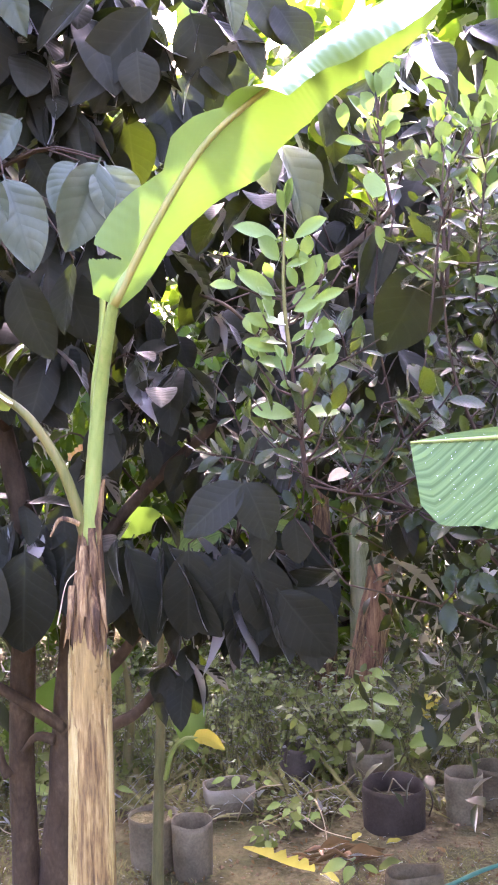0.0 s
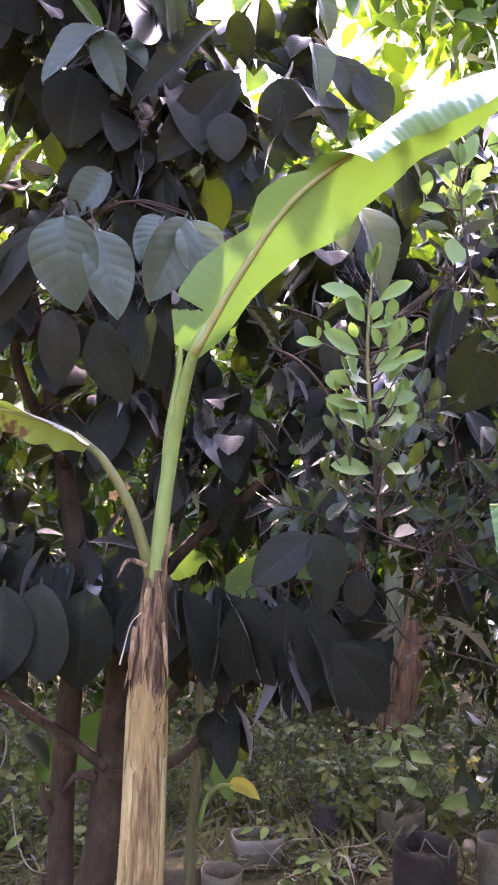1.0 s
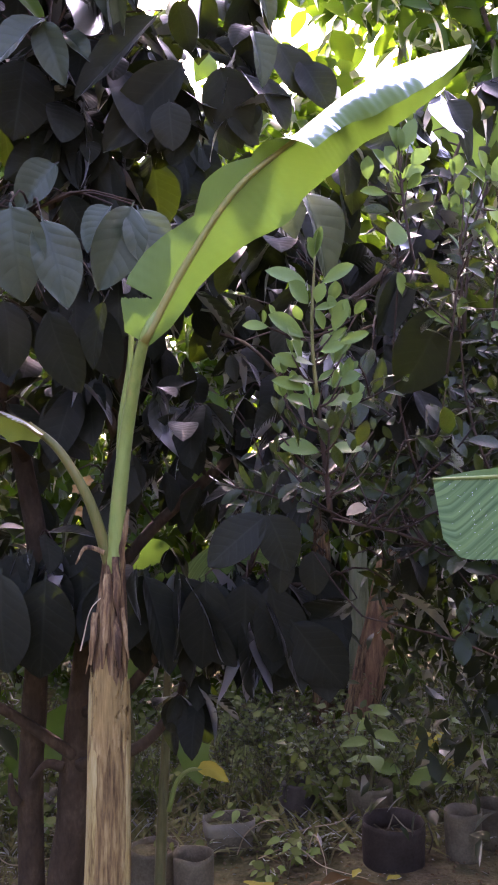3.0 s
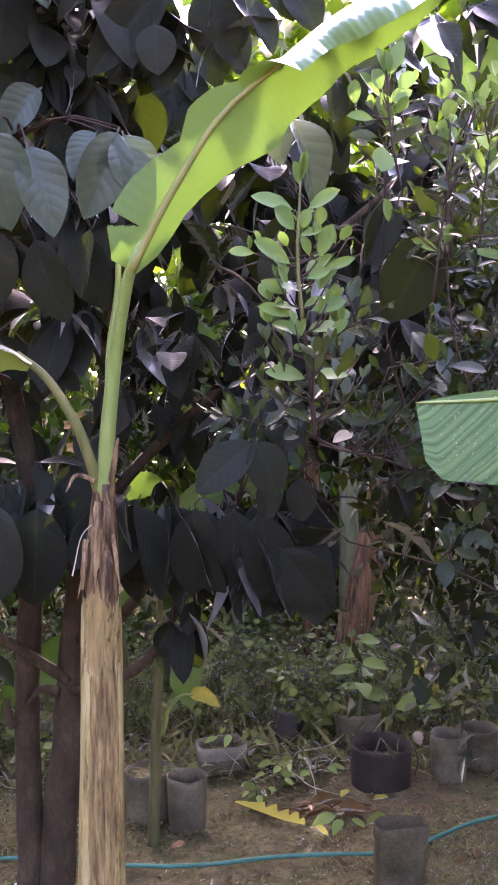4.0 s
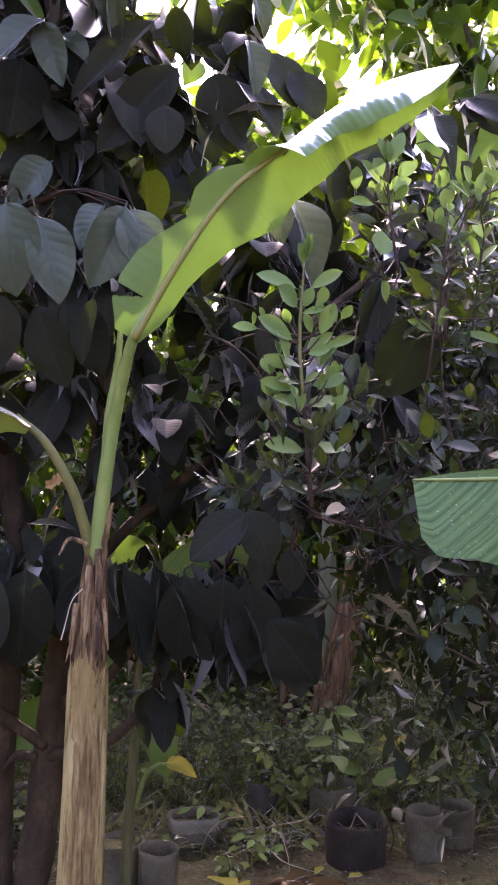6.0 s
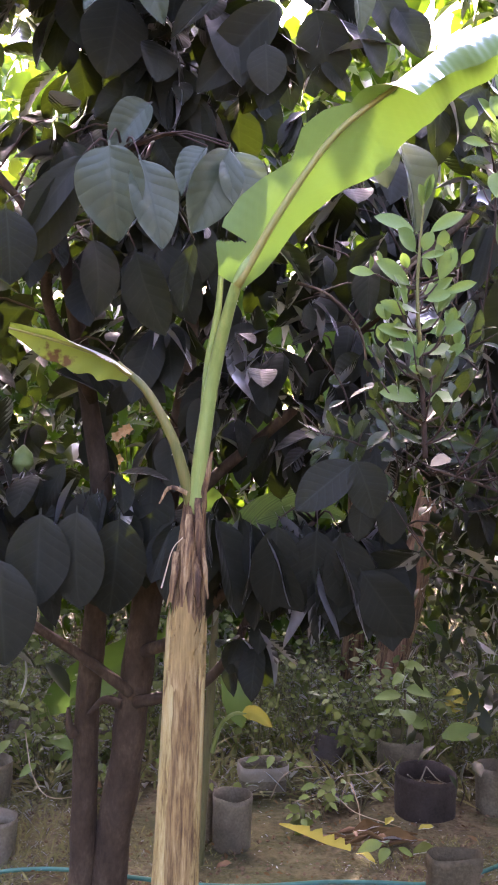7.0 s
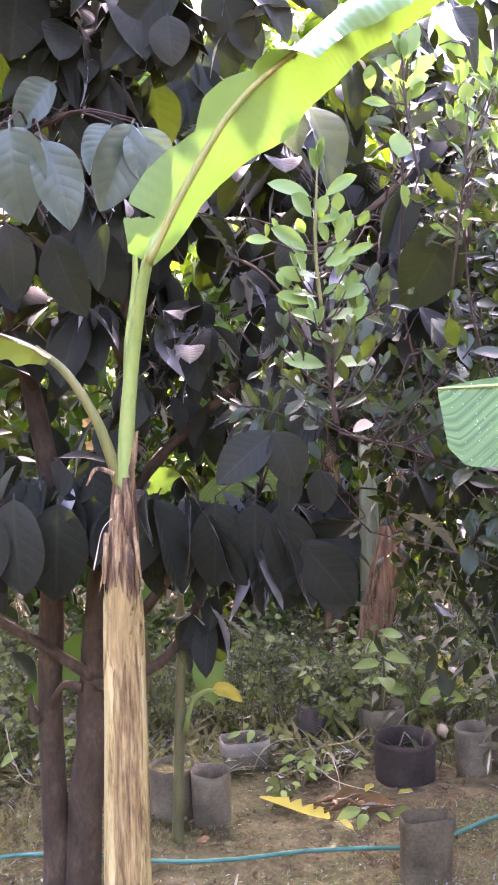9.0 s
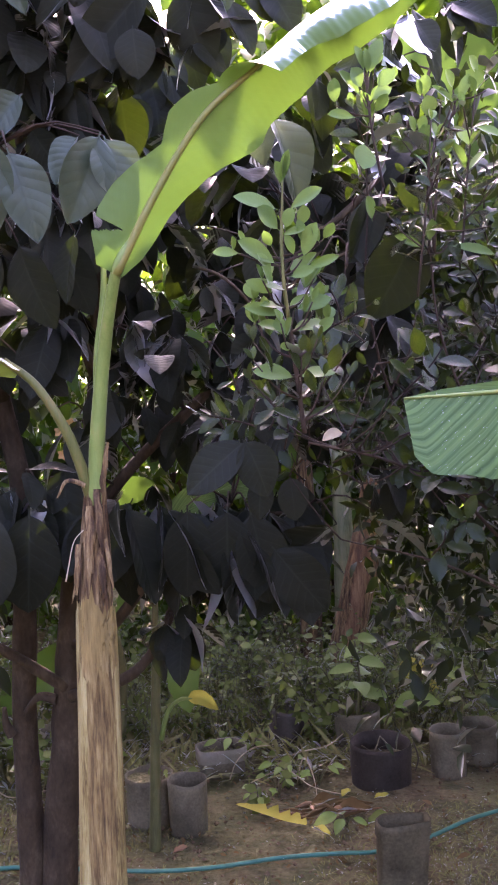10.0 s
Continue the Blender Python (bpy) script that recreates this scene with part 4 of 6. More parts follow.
    low = lambda p: p.z > 2.3 + 0.6 * (p.y - 2.2) + (0.72 if p.x > -0.3 else 1.2) or (p.y < 2.58 and -0.8 < p.x < 0.2 and p.z < 2.72)
    grow(75, (-1.25, 2.36, 2.2), (0.15, 2.8, 3.15), 0.21, 0.8, (4, 7), near, low)
    grow(8, (0.05, 2.4, 2.55), (0.7, 2.75, 2.85), 0.2, 0.8, (4, 7), near, low)
    grow(20, (0.1, 2.45, 1.95), (0.75, 2.9, 2.35), 0.19, 1.0, (3, 6), near)
    grow(75, (-1.2, 2.75, 1.46), (0.6, 3.2, 1.6), 0.21, 1.4, (4, 7), near)
    grow(40, (-0.15, 2.62, 1.44), (0.66, 3.0, 1.54), 0.26, 1.1, (4, 7), near)
    grow(30, (-1.2, 2.7, 1.42), (0.7, 3.2, 1.75), 0.22, 0.9, (4, 7), near)
    grow(30, (-0.35, 2.45, 2.5), (0.25, 2.7, 3.1), 0.2, 0.8, (4, 7), near, lambda p: p.z < 2.38 + 0.6 * (p.x + 0.1))
    grow(14, (-0.1, 2.85, 1.85), (0.16, 3.05, 2.05), 0.2, 1.0, (4, 7), near)
    grow(10, (-0.55, 2.6, 2.25), (-0.15, 2.85, 2.5), 0.2, 1.0, (4, 7), near)
    grow(4, (-0.04, 2.88, 1.1), (0.1, 3.0, 1.2), 0.15, 1.0, (3, 5), near)
    # mostly unseen whorls added overhead to keep sky light off the crown
    grow(130, (-1.5, 2.05, 3.15), (0.3, 3.2, 3.8), 0.24, 0.6, (4, 7), rest)
    grow(60, (-0.8, 4.0, 2.5), (0.7, 5.0, 3.25), 0.22, 0.8, (4, 7), rest)
    grow(60, (-0.45, 3.3, 2.2), (0.5, 4.2, 2.85), 0.2, 0.8, (4, 7), rest)
    grow(80, (-1.3, 2.55, 1.6), (0.35, 3.1, 2.5), 0.2, 0.8, (4, 7), rest)
    grow(330, (-2.2, 2.95, 1.45), (1.1, 4.3, 2.9), 0.2, 0.7, (4, 7), rest)
    grow(120, (-1.8, 2.8, 2.6), (0.3, 3.8, 3.6), 0.22, 0.7, (4, 7), rest, low)
    grow(14, (0.3, 2.9, 2.6), (1.7, 4.0, 3.1), 0.22, 0.7, (4, 7), rest)
    fruit = tube([(-0.71, 3.0, 1.7), (-0.71, 3.0, 1.672), (-0.71, 3.0, 1.64), (-0.709, 3.0, 1.605)], [0.004, 0.03, 0.034, 0.01], 14, 16)
    part("fruit", mesh_of("fruit", *fruit), M_FRUIT, t, "round green fruit")
    part("fruit_stalk", mesh_of("fruit_stalk", *tube([(-0.71, 3.0, 1.69), (-0.7, 3.02, 1.76), (-0.68, 3.06, 1.84)], [0.003, 0.003, 0.003], 5, 8)), M_TWIG, t)
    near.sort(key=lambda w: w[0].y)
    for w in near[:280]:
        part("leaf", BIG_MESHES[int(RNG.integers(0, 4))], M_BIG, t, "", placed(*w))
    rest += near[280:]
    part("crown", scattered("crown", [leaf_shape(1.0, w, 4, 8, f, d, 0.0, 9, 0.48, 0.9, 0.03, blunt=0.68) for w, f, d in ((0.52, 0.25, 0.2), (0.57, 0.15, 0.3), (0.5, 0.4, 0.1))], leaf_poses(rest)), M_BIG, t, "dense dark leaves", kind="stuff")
    part("twigwork", mesh_of("twigwork", *joined(twigs)), M_TWIG, t, "thin brown twigs", kind="stuff")


large_leaf_tree()

# ---- the small-leaved shrub ----
SMALL_SHAPES = [leaf_shape(1.0, w, 4, 8, f, d, widest=0.54, tip=0.3, stalk=0.1, blunt=0.72) for w, f, d in ((0.43, 0.3, 0.1), (0.47, 0.15, 0.2), (0.38, 0.4, -0.05))]
SMALL_MESHES = [mesh_of("leaf", *s) for s in SMALL_SHAPES]
SMALL_YOUNG = [mesh_of("young_leaf", *leaf_shape(1.0, w, 4, 8, f, d, widest=0.56, tip=0.2, stalk=0.1, blunt=0.66)) for w, f, d in ((0.5, 0.3, 0.1), (0.55, 0.15, 0.2), (0.46, 0.4, -0.05))]


def shoot(pts, pairs, length, young=0.3, thick=0.0025):
    """An upright shoot with leaf pairs set crosswise: leaf items from the tip down, and its stem."""
    line = curve_points(pts, pairs + 2)
    items = []
    for k in range(pairs):
        f = k / max(pairs - 1, 1)
        p = Vector(line[-2 - k]) if k else Vector(line[-1])
        axis = (Vector(line[-1]) - Vector(line[0])).normalized()
        side = axis.orthogonal().normalized()
        a = k * 1.57 + RNG.uniform(-0.5, 0.5)
        for sgn in (0, math.pi):
            radial = side * math.cos(a + sgn) + axis.cross(side) * math.sin(a + sgn)
            rise = 1.6 * (1 - f) ** 2 + 0.25 + RNG.normal(0, 0.2)
            way = (radial + axis * rise).normalized()
            up = (axis - radial * 0.3 * rise + Vector(RNG.normal(0, 0.25, 3))).normalized()
            size = length * (0.5 + 0.5 * min(1, f * 2.2)) * RNG.uniform(0.6, 1.3)
            items.append((p, way, up, size, f < young))
    return items, tube(pts, [thick, thick * 0.8, thick * 0.5], 6, 10)


def small_leaf_shrub():
    t = thing("garden_shrub", (1.3, 2.75, 0), "bushy shrub with small oval leaves and pale upright new shoots", "shrub")
    limbs, stems, near, rest, shoots = [], [], [], [], []
    for k, (pts, r) in enumerate((
            ([(1.3, 2.75, -0.03), (1.28, 2.7, 0.5), (1.15, 2.6, 0.95), (0.9, 2.5, 1.4)], 0.012), ([(1.32, 2.75, -0.03), (1.35, 2.7, 0.6), (1.2, 2.6, 1.2), (0.95, 2.5, 1.9)], 0.012),
            ([(1.2, 2.62, 0.9), (0.95, 2.45, 1.4), (0.6, 2.2, 1.62), (0.34, 1.95, 1.7)], 0.0055), ([(0.95, 2.5, 1.35), (0.65, 2.4, 1.7), (0.53, 2.25, 2.0), (0.52, 2.15, 2.25)], 0.005),
            ([(1.05, 2.5, 1.4), (0.85, 2.3, 1.6), (0.68, 2.15, 1.9), (0.64, 2.1, 2.15)], 0.005), ([(1.1, 2.55, 1.15), (0.75, 2.4, 1.35), (0.45, 2.3, 1.45)], 0.0045),
            ([(1.25, 2.6, 0.8), (1.0, 2.4, 1.0), (0.85, 2.3, 1.05)], 0.0045))):
        part("branch", mesh_of("branch", *tube(pts, [r, r * 0.7, r * 0.4], 8, 18, 0.12, k)), M_TWIG, t, "reddish-brown woody branch")
        limbs.append(curve_points(pts, 20)[6:])
    # the tall shoot in front: bud, crossed pairs of leaves, rising side shoots
    pts = [(0.33, 1.92, 1.72), (0.31, 1.88, 1.88), (0.294, 1.87, 2.05), (0.301, 1.87, 2.212)]
    line = curve_points(pts, 101)
    half = [tuple(q) for q in line[46::9]]
    part("shoot_stem", mesh_of("shoot_stem", *tube(half, [0.0042, 0.0036, 0.002], 8, 18)), M_OLIVE, t, "green stem of the new shoot")
    stems.append(tube([tuple(q) for q in line[:48:9]], [0.0055, 0.0042], 7, 14))

    def fresh(b, e, turn, wide):
        b, e = Vector(b), Vector(e)
        m = placed(b, e - b, (turn, -0.9, 0.3), (e - b).length * 1.15) @ Matrix.Diagonal((wide, 1, 1, 1))
        part("leaf", SMALL_YOUNG[int(RNG.integers(0, 3))], M_YOUNG, t, "pale green young leaf", m)
        root = Vector(min((Vector(q) for q in line), key=lambda q: (q + Vector((0, 0, 0.03)) - b).length))
        if (root - b).length > 0.012:
            stems.append(tube([root, (root + b) / 2 - Vector((0, 0, 0.006)), b], [0.0026, 0.002, 0.0014], 5, 8))

    fresh((0.299, 1.87, 2.202), (0.286, 1.85, 2.239), 0.4, 1.08)
    fresh((0.302, 1.87, 2.209), (0.313, 1.85, 2.258), -0.4, 0.73)
    fresh((0.301, 1.87, 2.207), (0.304, 1.85, 2.252), 0.4, 0.53)
    fresh((0.293, 1.87, 2.154), (0.221, 1.85, 2.184), 0.4, 0.65)
    fresh((0.308, 1.87, 2.155), (0.367, 1.85, 2.184), -0.4, 0.84)
    fresh((0.292, 1.87, 2.115), (0.252, 1.85, 2.151), 0.4, 1.42)
    fresh((0.302, 1.87, 2.117), (0.310, 1.85, 2.149), -0.4, 1.16)
    fresh((0.294, 1.87, 2.108), (0.334, 1.85, 2.111), 0.4, 0.76)
    fresh((0.332, 1.87, 2.120), (0.339, 1.85, 2.153), 0.4, 1.34)
    fresh((0.333, 1.87, 2.059), (0.359, 1.85, 2.116), -0.4, 1.04)
    fresh((0.375, 1.87, 2.095), (0.391, 1.85, 2.121), 0.4, 1.16)
    fresh((0.369, 1.87, 2.088), (0.355, 1.85, 2.116), 0.4, 0.99)
    fresh((0.287, 1.87, 2.049), (0.216, 1.85, 2.087), 0.4, 0.92)
    fresh((0.214, 1.87, 2.074), (0.170, 1.85, 2.078), 0.4, 0.71)
    fresh((0.200, 1.87, 2.078), (0.200, 1.85, 2.100), 0.4, 0.80)
    fresh((0.223, 1.87, 2.089), (0.216, 1.85, 2.110), 0.4, 0.79)
    fresh((0.275, 1.87, 2.084), (0.261, 1.85, 2.107), -0.4, 1.02)
    fresh((0.338, 1.87, 2.038), (0.395, 1.85, 2.056), 0.4, 0.63)
    fresh((0.305, 1.87, 2.025), (0.349, 1.85, 2.034), -0.4, 0.96)
    fresh((0.318, 1.87, 2.065), (0.307, 1.85, 2.098), 0.4, 0.99)
    fresh((0.337, 1.87, 2.085), (0.332, 1.85, 2.125), 0.4, 0.88)
    fresh((0.291, 1.87, 1.952), (0.222, 1.85, 1.965), 0.4, 0.72)
    fresh((0.313, 1.87, 1.961), (0.373, 1.85, 1.980), 0.4, 0.72)
    fresh((0.308, 1.87, 1.888), (0.283, 1.85, 1.889), 0.4, 1.07)
    fresh((0.277, 1.87, 1.994), (0.232, 1.85, 2.016), -0.4, 0.73)
    for f, turn, size, sides in ((0.58, 1.1, 0.06, ((0.5, 0.05), (3.2, 0.045))), (0.5, 0.6, 0.065, ((0.3, 0.07), (3.6, 0.06))), (0.41, 0.3, 0.07, ((3.0, 0.08), (5.6, 0.06), (0.5, 0.085))), (0.31, 1.4, 0.075, ((0.4, 0.09), (4.3, 0.07), (2.8, 0.09))), (0.23, 0.2, 0.08, ((2.9, 0.1), (5.2, 0.08), (1.0, 0.08))), (0.14, 1.1, 0.08, ((0.3, 0.12), (3.4, 0.11), (4.7, 0.1))), (0.05, 0.4, 0.08, ((0.2, 0.12), (3.1, 0.12), (5.1, 0.1)))):
        b = Vector(line[int(f * 100)])
        for sgn in (0, math.pi):
            out = Vector((math.cos(turn + sgn), math.sin(turn + sgn) * 0.8, 0.32 + RNG.normal(0, 0.12)))
            near.append((b, out, Vector((-out.x * 0.4, -0.75, 0.9)) + Vector(RNG.normal(0, 0.15, 3)), size * RNG.uniform(0.85, 1.1), f > 0.2))
        for a, reach in sides:
            out = Vector((math.cos(a), math.sin(a) * 0.7, 0.65)).normalized()
            e = b + out * reach + Vector((0, 0, 0.02))
            stems.append(tube([b, b + out * reach * 0.5 - Vector((0, 0, 0.006)), e], [0.0028, 0.0022, 0.0014], 5, 8))
            for g, size in ((1.0, 0.036), (0.6, 0.05)):
                q = b + (e - b) * g
                for sgn in (0, math.pi):
                    c = a + 1.57 * (g < 0.9) + sgn + RNG.normal(0, 0.4)
                    near.append((q, Vector((math.cos(c) * (0.8 - 0.4 * g), math.sin(c) * 0.6, 0.2 + 0.9 * g + RNG.normal(0, 0.2))) + out * 0.4, Vector((RNG.normal(0, 0.6), -0.8, 0.6)), size * RNG.uniform(0.7, 1.3), f > 0.26))
    # the pale shoots beside it
    for pts in ([(0.545, 2.10, 2.249), (0.526, 2.10, 2.361), (0.516, 2.10, 2.460), (0.519, 2.10, 2.496)], [(0.653, 2.10, 2.100), (0.647, 2.10, 2.259), (0.649, 2.10, 2.378), (0.649, 2.10, 2.443)], [(0.653, 2.10, 2.100), (0.667, 2.10, 2.285), (0.698, 2.10, 2.389), (0.713, 2.10, 2.435)]):
        stems.append(tube(pts, [0.0036, 0.003, 0.0016], 6, 18))
        shoots.append(curve_points(pts, 40))
    line = np.vstack(shoots)
    fresh((0.506, 2.10, 2.463), (0.486, 2.08, 2.497), 0.4, 1.86)
    fresh((0.522, 2.10, 2.489), (0.538, 2.08, 2.557), -0.4, 0.80)
    fresh((0.512, 2.10, 2.499), (0.499, 2.08, 2.544), 0.4, 0.78)
    fresh((0.518, 2.10, 2.492), (0.518, 2.08, 2.537), 0.4, 0.70)
    fresh((0.538, 2.10, 2.462), (0.565, 2.08, 2.494), -0.4, 1.37)
    fresh((0.530, 2.10, 2.410), (0.553, 2.08, 2.440), 0.4, 1.12)
    fresh((0.506, 2.10, 2.444), (0.456, 2.08, 2.487), 0.4, 0.81)
    fresh((0.522, 2.10, 2.437), (0.557, 2.08, 2.458), -0.4, 1.17)
    fresh((0.506, 2.10, 2.349), (0.497, 2.08, 2.290), 0.4, 1.68)
    fresh((0.491, 2.10, 2.401), (0.435, 2.08, 2.406), 0.4, 0.76)
    fresh((0.445, 2.10, 2.429), (0.441, 2.08, 2.474), -0.4, 1.07)
    fresh((0.651, 2.10, 2.394), (0.647, 2.08, 2.433), 0.4, 2.05)
    fresh((0.643, 2.10, 2.442), (0.640, 2.08, 2.477), -0.4, 1.18)
    fresh((0.634, 2.10, 2.440), (0.629, 2.08, 2.469), 0.4, 0.97)
    fresh((0.707, 2.10, 2.456), (0.692, 2.08, 2.489), 0.4, 1.28)
    fresh((0.719, 2.10, 2.425), (0.734, 2.08, 2.477), -0.4, 0.74)
    fresh((0.712, 2.10, 2.422), (0.665, 2.08, 2.457), 0.4, 0.56)
    fresh((0.619, 2.10, 2.362), (0.607, 2.08, 2.391), 0.4, 1.21)
    fresh((0.633, 2.10, 2.361), (0.634, 2.08, 2.391), -0.4, 1.18)
    fresh((0.643, 2.10, 2.339), (0.640, 2.08, 2.370), 0.4, 2.36)
    fresh((0.596, 2.10, 2.363), (0.606, 2.08, 2.366), 0.4, 2.00)
    fresh((0.681, 2.10, 2.116), (0.770, 2.08, 2.104), 0.4, 0.43)
    fresh((0.635, 2.10, 2.112), (0.568, 2.08, 2.133), -0.4, 0.62)
    fresh((0.642, 2.10, 2.124), (0.641, 2.08, 2.166), 0.4, 1.37)
    fresh((0.765, 2.10, 2.486), (0.740, 2.08, 2.516), 0.4, 1.51)
    fresh((0.781, 2.10, 2.453), (0.742, 2.08, 2.486), -0.4, 0.97)
    fresh((0.751, 2.10, 2.375), (0.798, 2.08, 2.354), 0.4, 0.86)
    fresh((0.661, 2.10, 2.311), (0.697, 2.08, 2.337), 0.4, 0.93)
    fresh((0.518, 2.10, 2.174), (0.503, 2.08, 2.219), 0.4, 1.13)
    for pts, pairs, length in (([(0.52, 2.15, 2.2), (0.52, 2.15, 2.35), (0.547, 2.15, 2.53)], 7, 0.08),
                               ([(0.64, 2.1, 2.1), (0.655, 2.1, 2.28), (0.68, 2.1, 2.43)], 6, 0.075), ([(0.72, 2.12, 2.1), (0.73, 2.1, 2.25), (0.75, 2.08, 2.44)], 6, 0.075), ([(0.6, 2.05, 2.0), (0.62, 2.02, 2.2), (0.63, 2.0, 2.36)], 5, 0.07)):
        items, stem = shoot(pts, pairs, length, 0.6, 0.003)
        near += items
        stems.append(stem)
        line = curve_points(pts, 9)
        for k in (2, 4, 6):
            a = k * 2.3 + len(near)
            b, out = Vector(line[k]), Vector((math.cos(a), math.sin(a), 0.9)).normalized()
            reach = 0.12 - 0.009 * k
            items, stem = shoot([b, b + out * reach * 0.55, b + out * reach + Vector((0, 0, 0.015))], 2, length * 0.75, 0.8 if k > 3 else 0.0, 0.0025)
            near += items
            stems.append(stem)
    # older growth in clumps, with dark hollows between
    clumps = []
    while len(clumps) < 62:
        c = in_box((0.18, 1.98, 1.5), (1.3, 2.9, 2.3))
        if not (c.x < 0.36 and c.z > 1.74 or c.z > 1.62 + 0.85 * c.x or c.z < 1.78 - 0.4 * c.x):
            clumps.append(c)
    for c in clumps:
        lie = Vector((RNG.normal(-0.4, 0.5), -0.5, RNG.uniform(0.1, 0.9))).normalized()
        for k in range(int(RNG.integers(4, 9))):
            p = c + Vector(RNG.normal(0, 0.055, 3))
            q = p + (lie + Vector(RNG.normal(0, 0.35, 3))).normalized() * RNG.uniform(0.07, 0.16)
            items, stem = shoot([p, (p + q) / 2 + Vector((0.01, 0, 0)), q], int(RNG.integers(3, 6)), 0.07, 0.06)
            items = [w for w in items if not blocks_sun_or_view(w[0], w[3])]
            rest += items
            if items:
                stems.append(stem)
                stick = twig_to(p, limbs, -0.01, 0.22, 0.0025)
                if stick:
                    stems.append(stick)
    for k in range(70):
        p = in_box((0.98, 2.2, 0.7), (1.5, 3.0, 1.45))
        q = p + Vector((RNG.normal(-0.05, 0.08), RNG.normal(-0.05, 0.06), RNG.uniform(-0.05, 0.12)))
        items, stem = shoot([p, (p + q) / 2 + Vector((0.01, 0, 0)), q], 4, 0.065, 0.0)
        rest += [w for w in items if not blocks_sun_or_view(w[0], w[3])]
        stems.append(stem)
        stick = twig_to(p, limbs, -0.01, 0.22, 0.0025)
        if stick:
            stems.append(stick)
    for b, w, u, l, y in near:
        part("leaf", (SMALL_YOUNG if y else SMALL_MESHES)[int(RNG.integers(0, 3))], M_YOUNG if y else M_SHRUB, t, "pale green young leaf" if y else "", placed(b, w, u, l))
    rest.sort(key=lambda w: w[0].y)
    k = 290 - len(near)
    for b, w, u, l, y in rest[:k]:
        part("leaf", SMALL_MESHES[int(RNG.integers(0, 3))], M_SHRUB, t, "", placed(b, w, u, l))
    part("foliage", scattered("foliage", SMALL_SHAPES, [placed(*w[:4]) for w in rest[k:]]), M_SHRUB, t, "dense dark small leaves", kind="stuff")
    part("twigwork", mesh_of("twigwork", *joined(stems)), M_TWIG, t, "thin reddish twigs", kind="stuff")


small_leaf_shrub()


# ---- other banana plants ----
def broad_leaf_plant():
    t = thing("broad_leaf_plant", (1.05, 1.75, 0), "smooth broad green leaf with dew drops on a tall stalk", "plant")
    part("stalk", mesh_of("stalk", *tube([(1.05, 1.75, -0.02), (1.08, 1.75, 0.9), (1.05, 1.75, 1.6), (0.95, 1.75, 1.82), (0.8, 1.75, 1.83)], [0.02, 0.017, 0.012, 0.009, 0.006], 10, 30)), M_PETIOLE, t)
    line = [(0.95, 1.75, 1.805), (0.8, 1.74, 1.793), (0.65, 1.73, 1.784), (0.489, 1.72, 1.779)]
    v, f, u = midrib_surface(line, [0.03, 0.09, 0.13, 0.15, 0.16, 0.164, 0.165, 0.165, 0.165, 0.165, 0.164, 0.163, 0.162, 0.16, 0.159, 0.157, 0.155, 0.152, 0.146, 0.112], [0.005, 0.02, 0.022, 0.022, 0.02, 0.018, 0.012, 0.001], (0.05, -0.9, 0.43), [-6, -8, -8, -6, -4, 0], [20, 20, 25, 25, 20, 10, 0], 9, 40, 0.02, (), 0.03, 0.003)
    part("blade", mesh_of("blade", v, f, u), M_BANANA_COOL, t, "pale green ribbed blade")
    part("midrib", mesh_of("midrib", *tube([Vector(p) + Vector((0, -0.003, 0)) for p in line], [0.007, 0.0055, 0.004, 0.002], 8, 24)), M_PETIOLE, t, "pale green midrib")
    drops = []
    for _ in range(260):
        s = RNG.uniform(0.35, 0.97)
        p = Vector(v[int(s * 40) * 19 + int(RNG.integers(0, 11))])
        p += Vector((RNG.uniform(-0.006, 0.006), -0.003, RNG.uniform(-0.006, 0.006)))
        r = RNG.uniform(0.0003, 0.0008)
        oct_v = [p + Vector(q) * r for q in ((1, 0, 0), (-1, 0, 0), (0, 1, 0), (0, -1, 0), (0, 0, 1), (0, 0, -1))]
        drops.append((oct_v, [(0, 2, 4), (2, 1, 4), (1, 3, 4), (3, 0, 4), (2, 0, 5), (1, 2, 5), (3, 1, 5), (0, 3, 5)]))
    part("dew", mesh_of("dew", *joined(drops)), M_WHITE, t, "scattered dew drops", kind="stuff")


broad_leaf_plant()


def blade_part(t, name, line, half, face, material, label="", fold=15, wave=0.06):
    left = [half * q for q in (0.25, 0.85, 1.0, 0.95, 0.7, 0.05)]
    part(name, mesh_of(name, *midrib_surface(line, left, left, face, [fold] * 3, [fold] * 3, 4, 26, wave)), material, t, label)


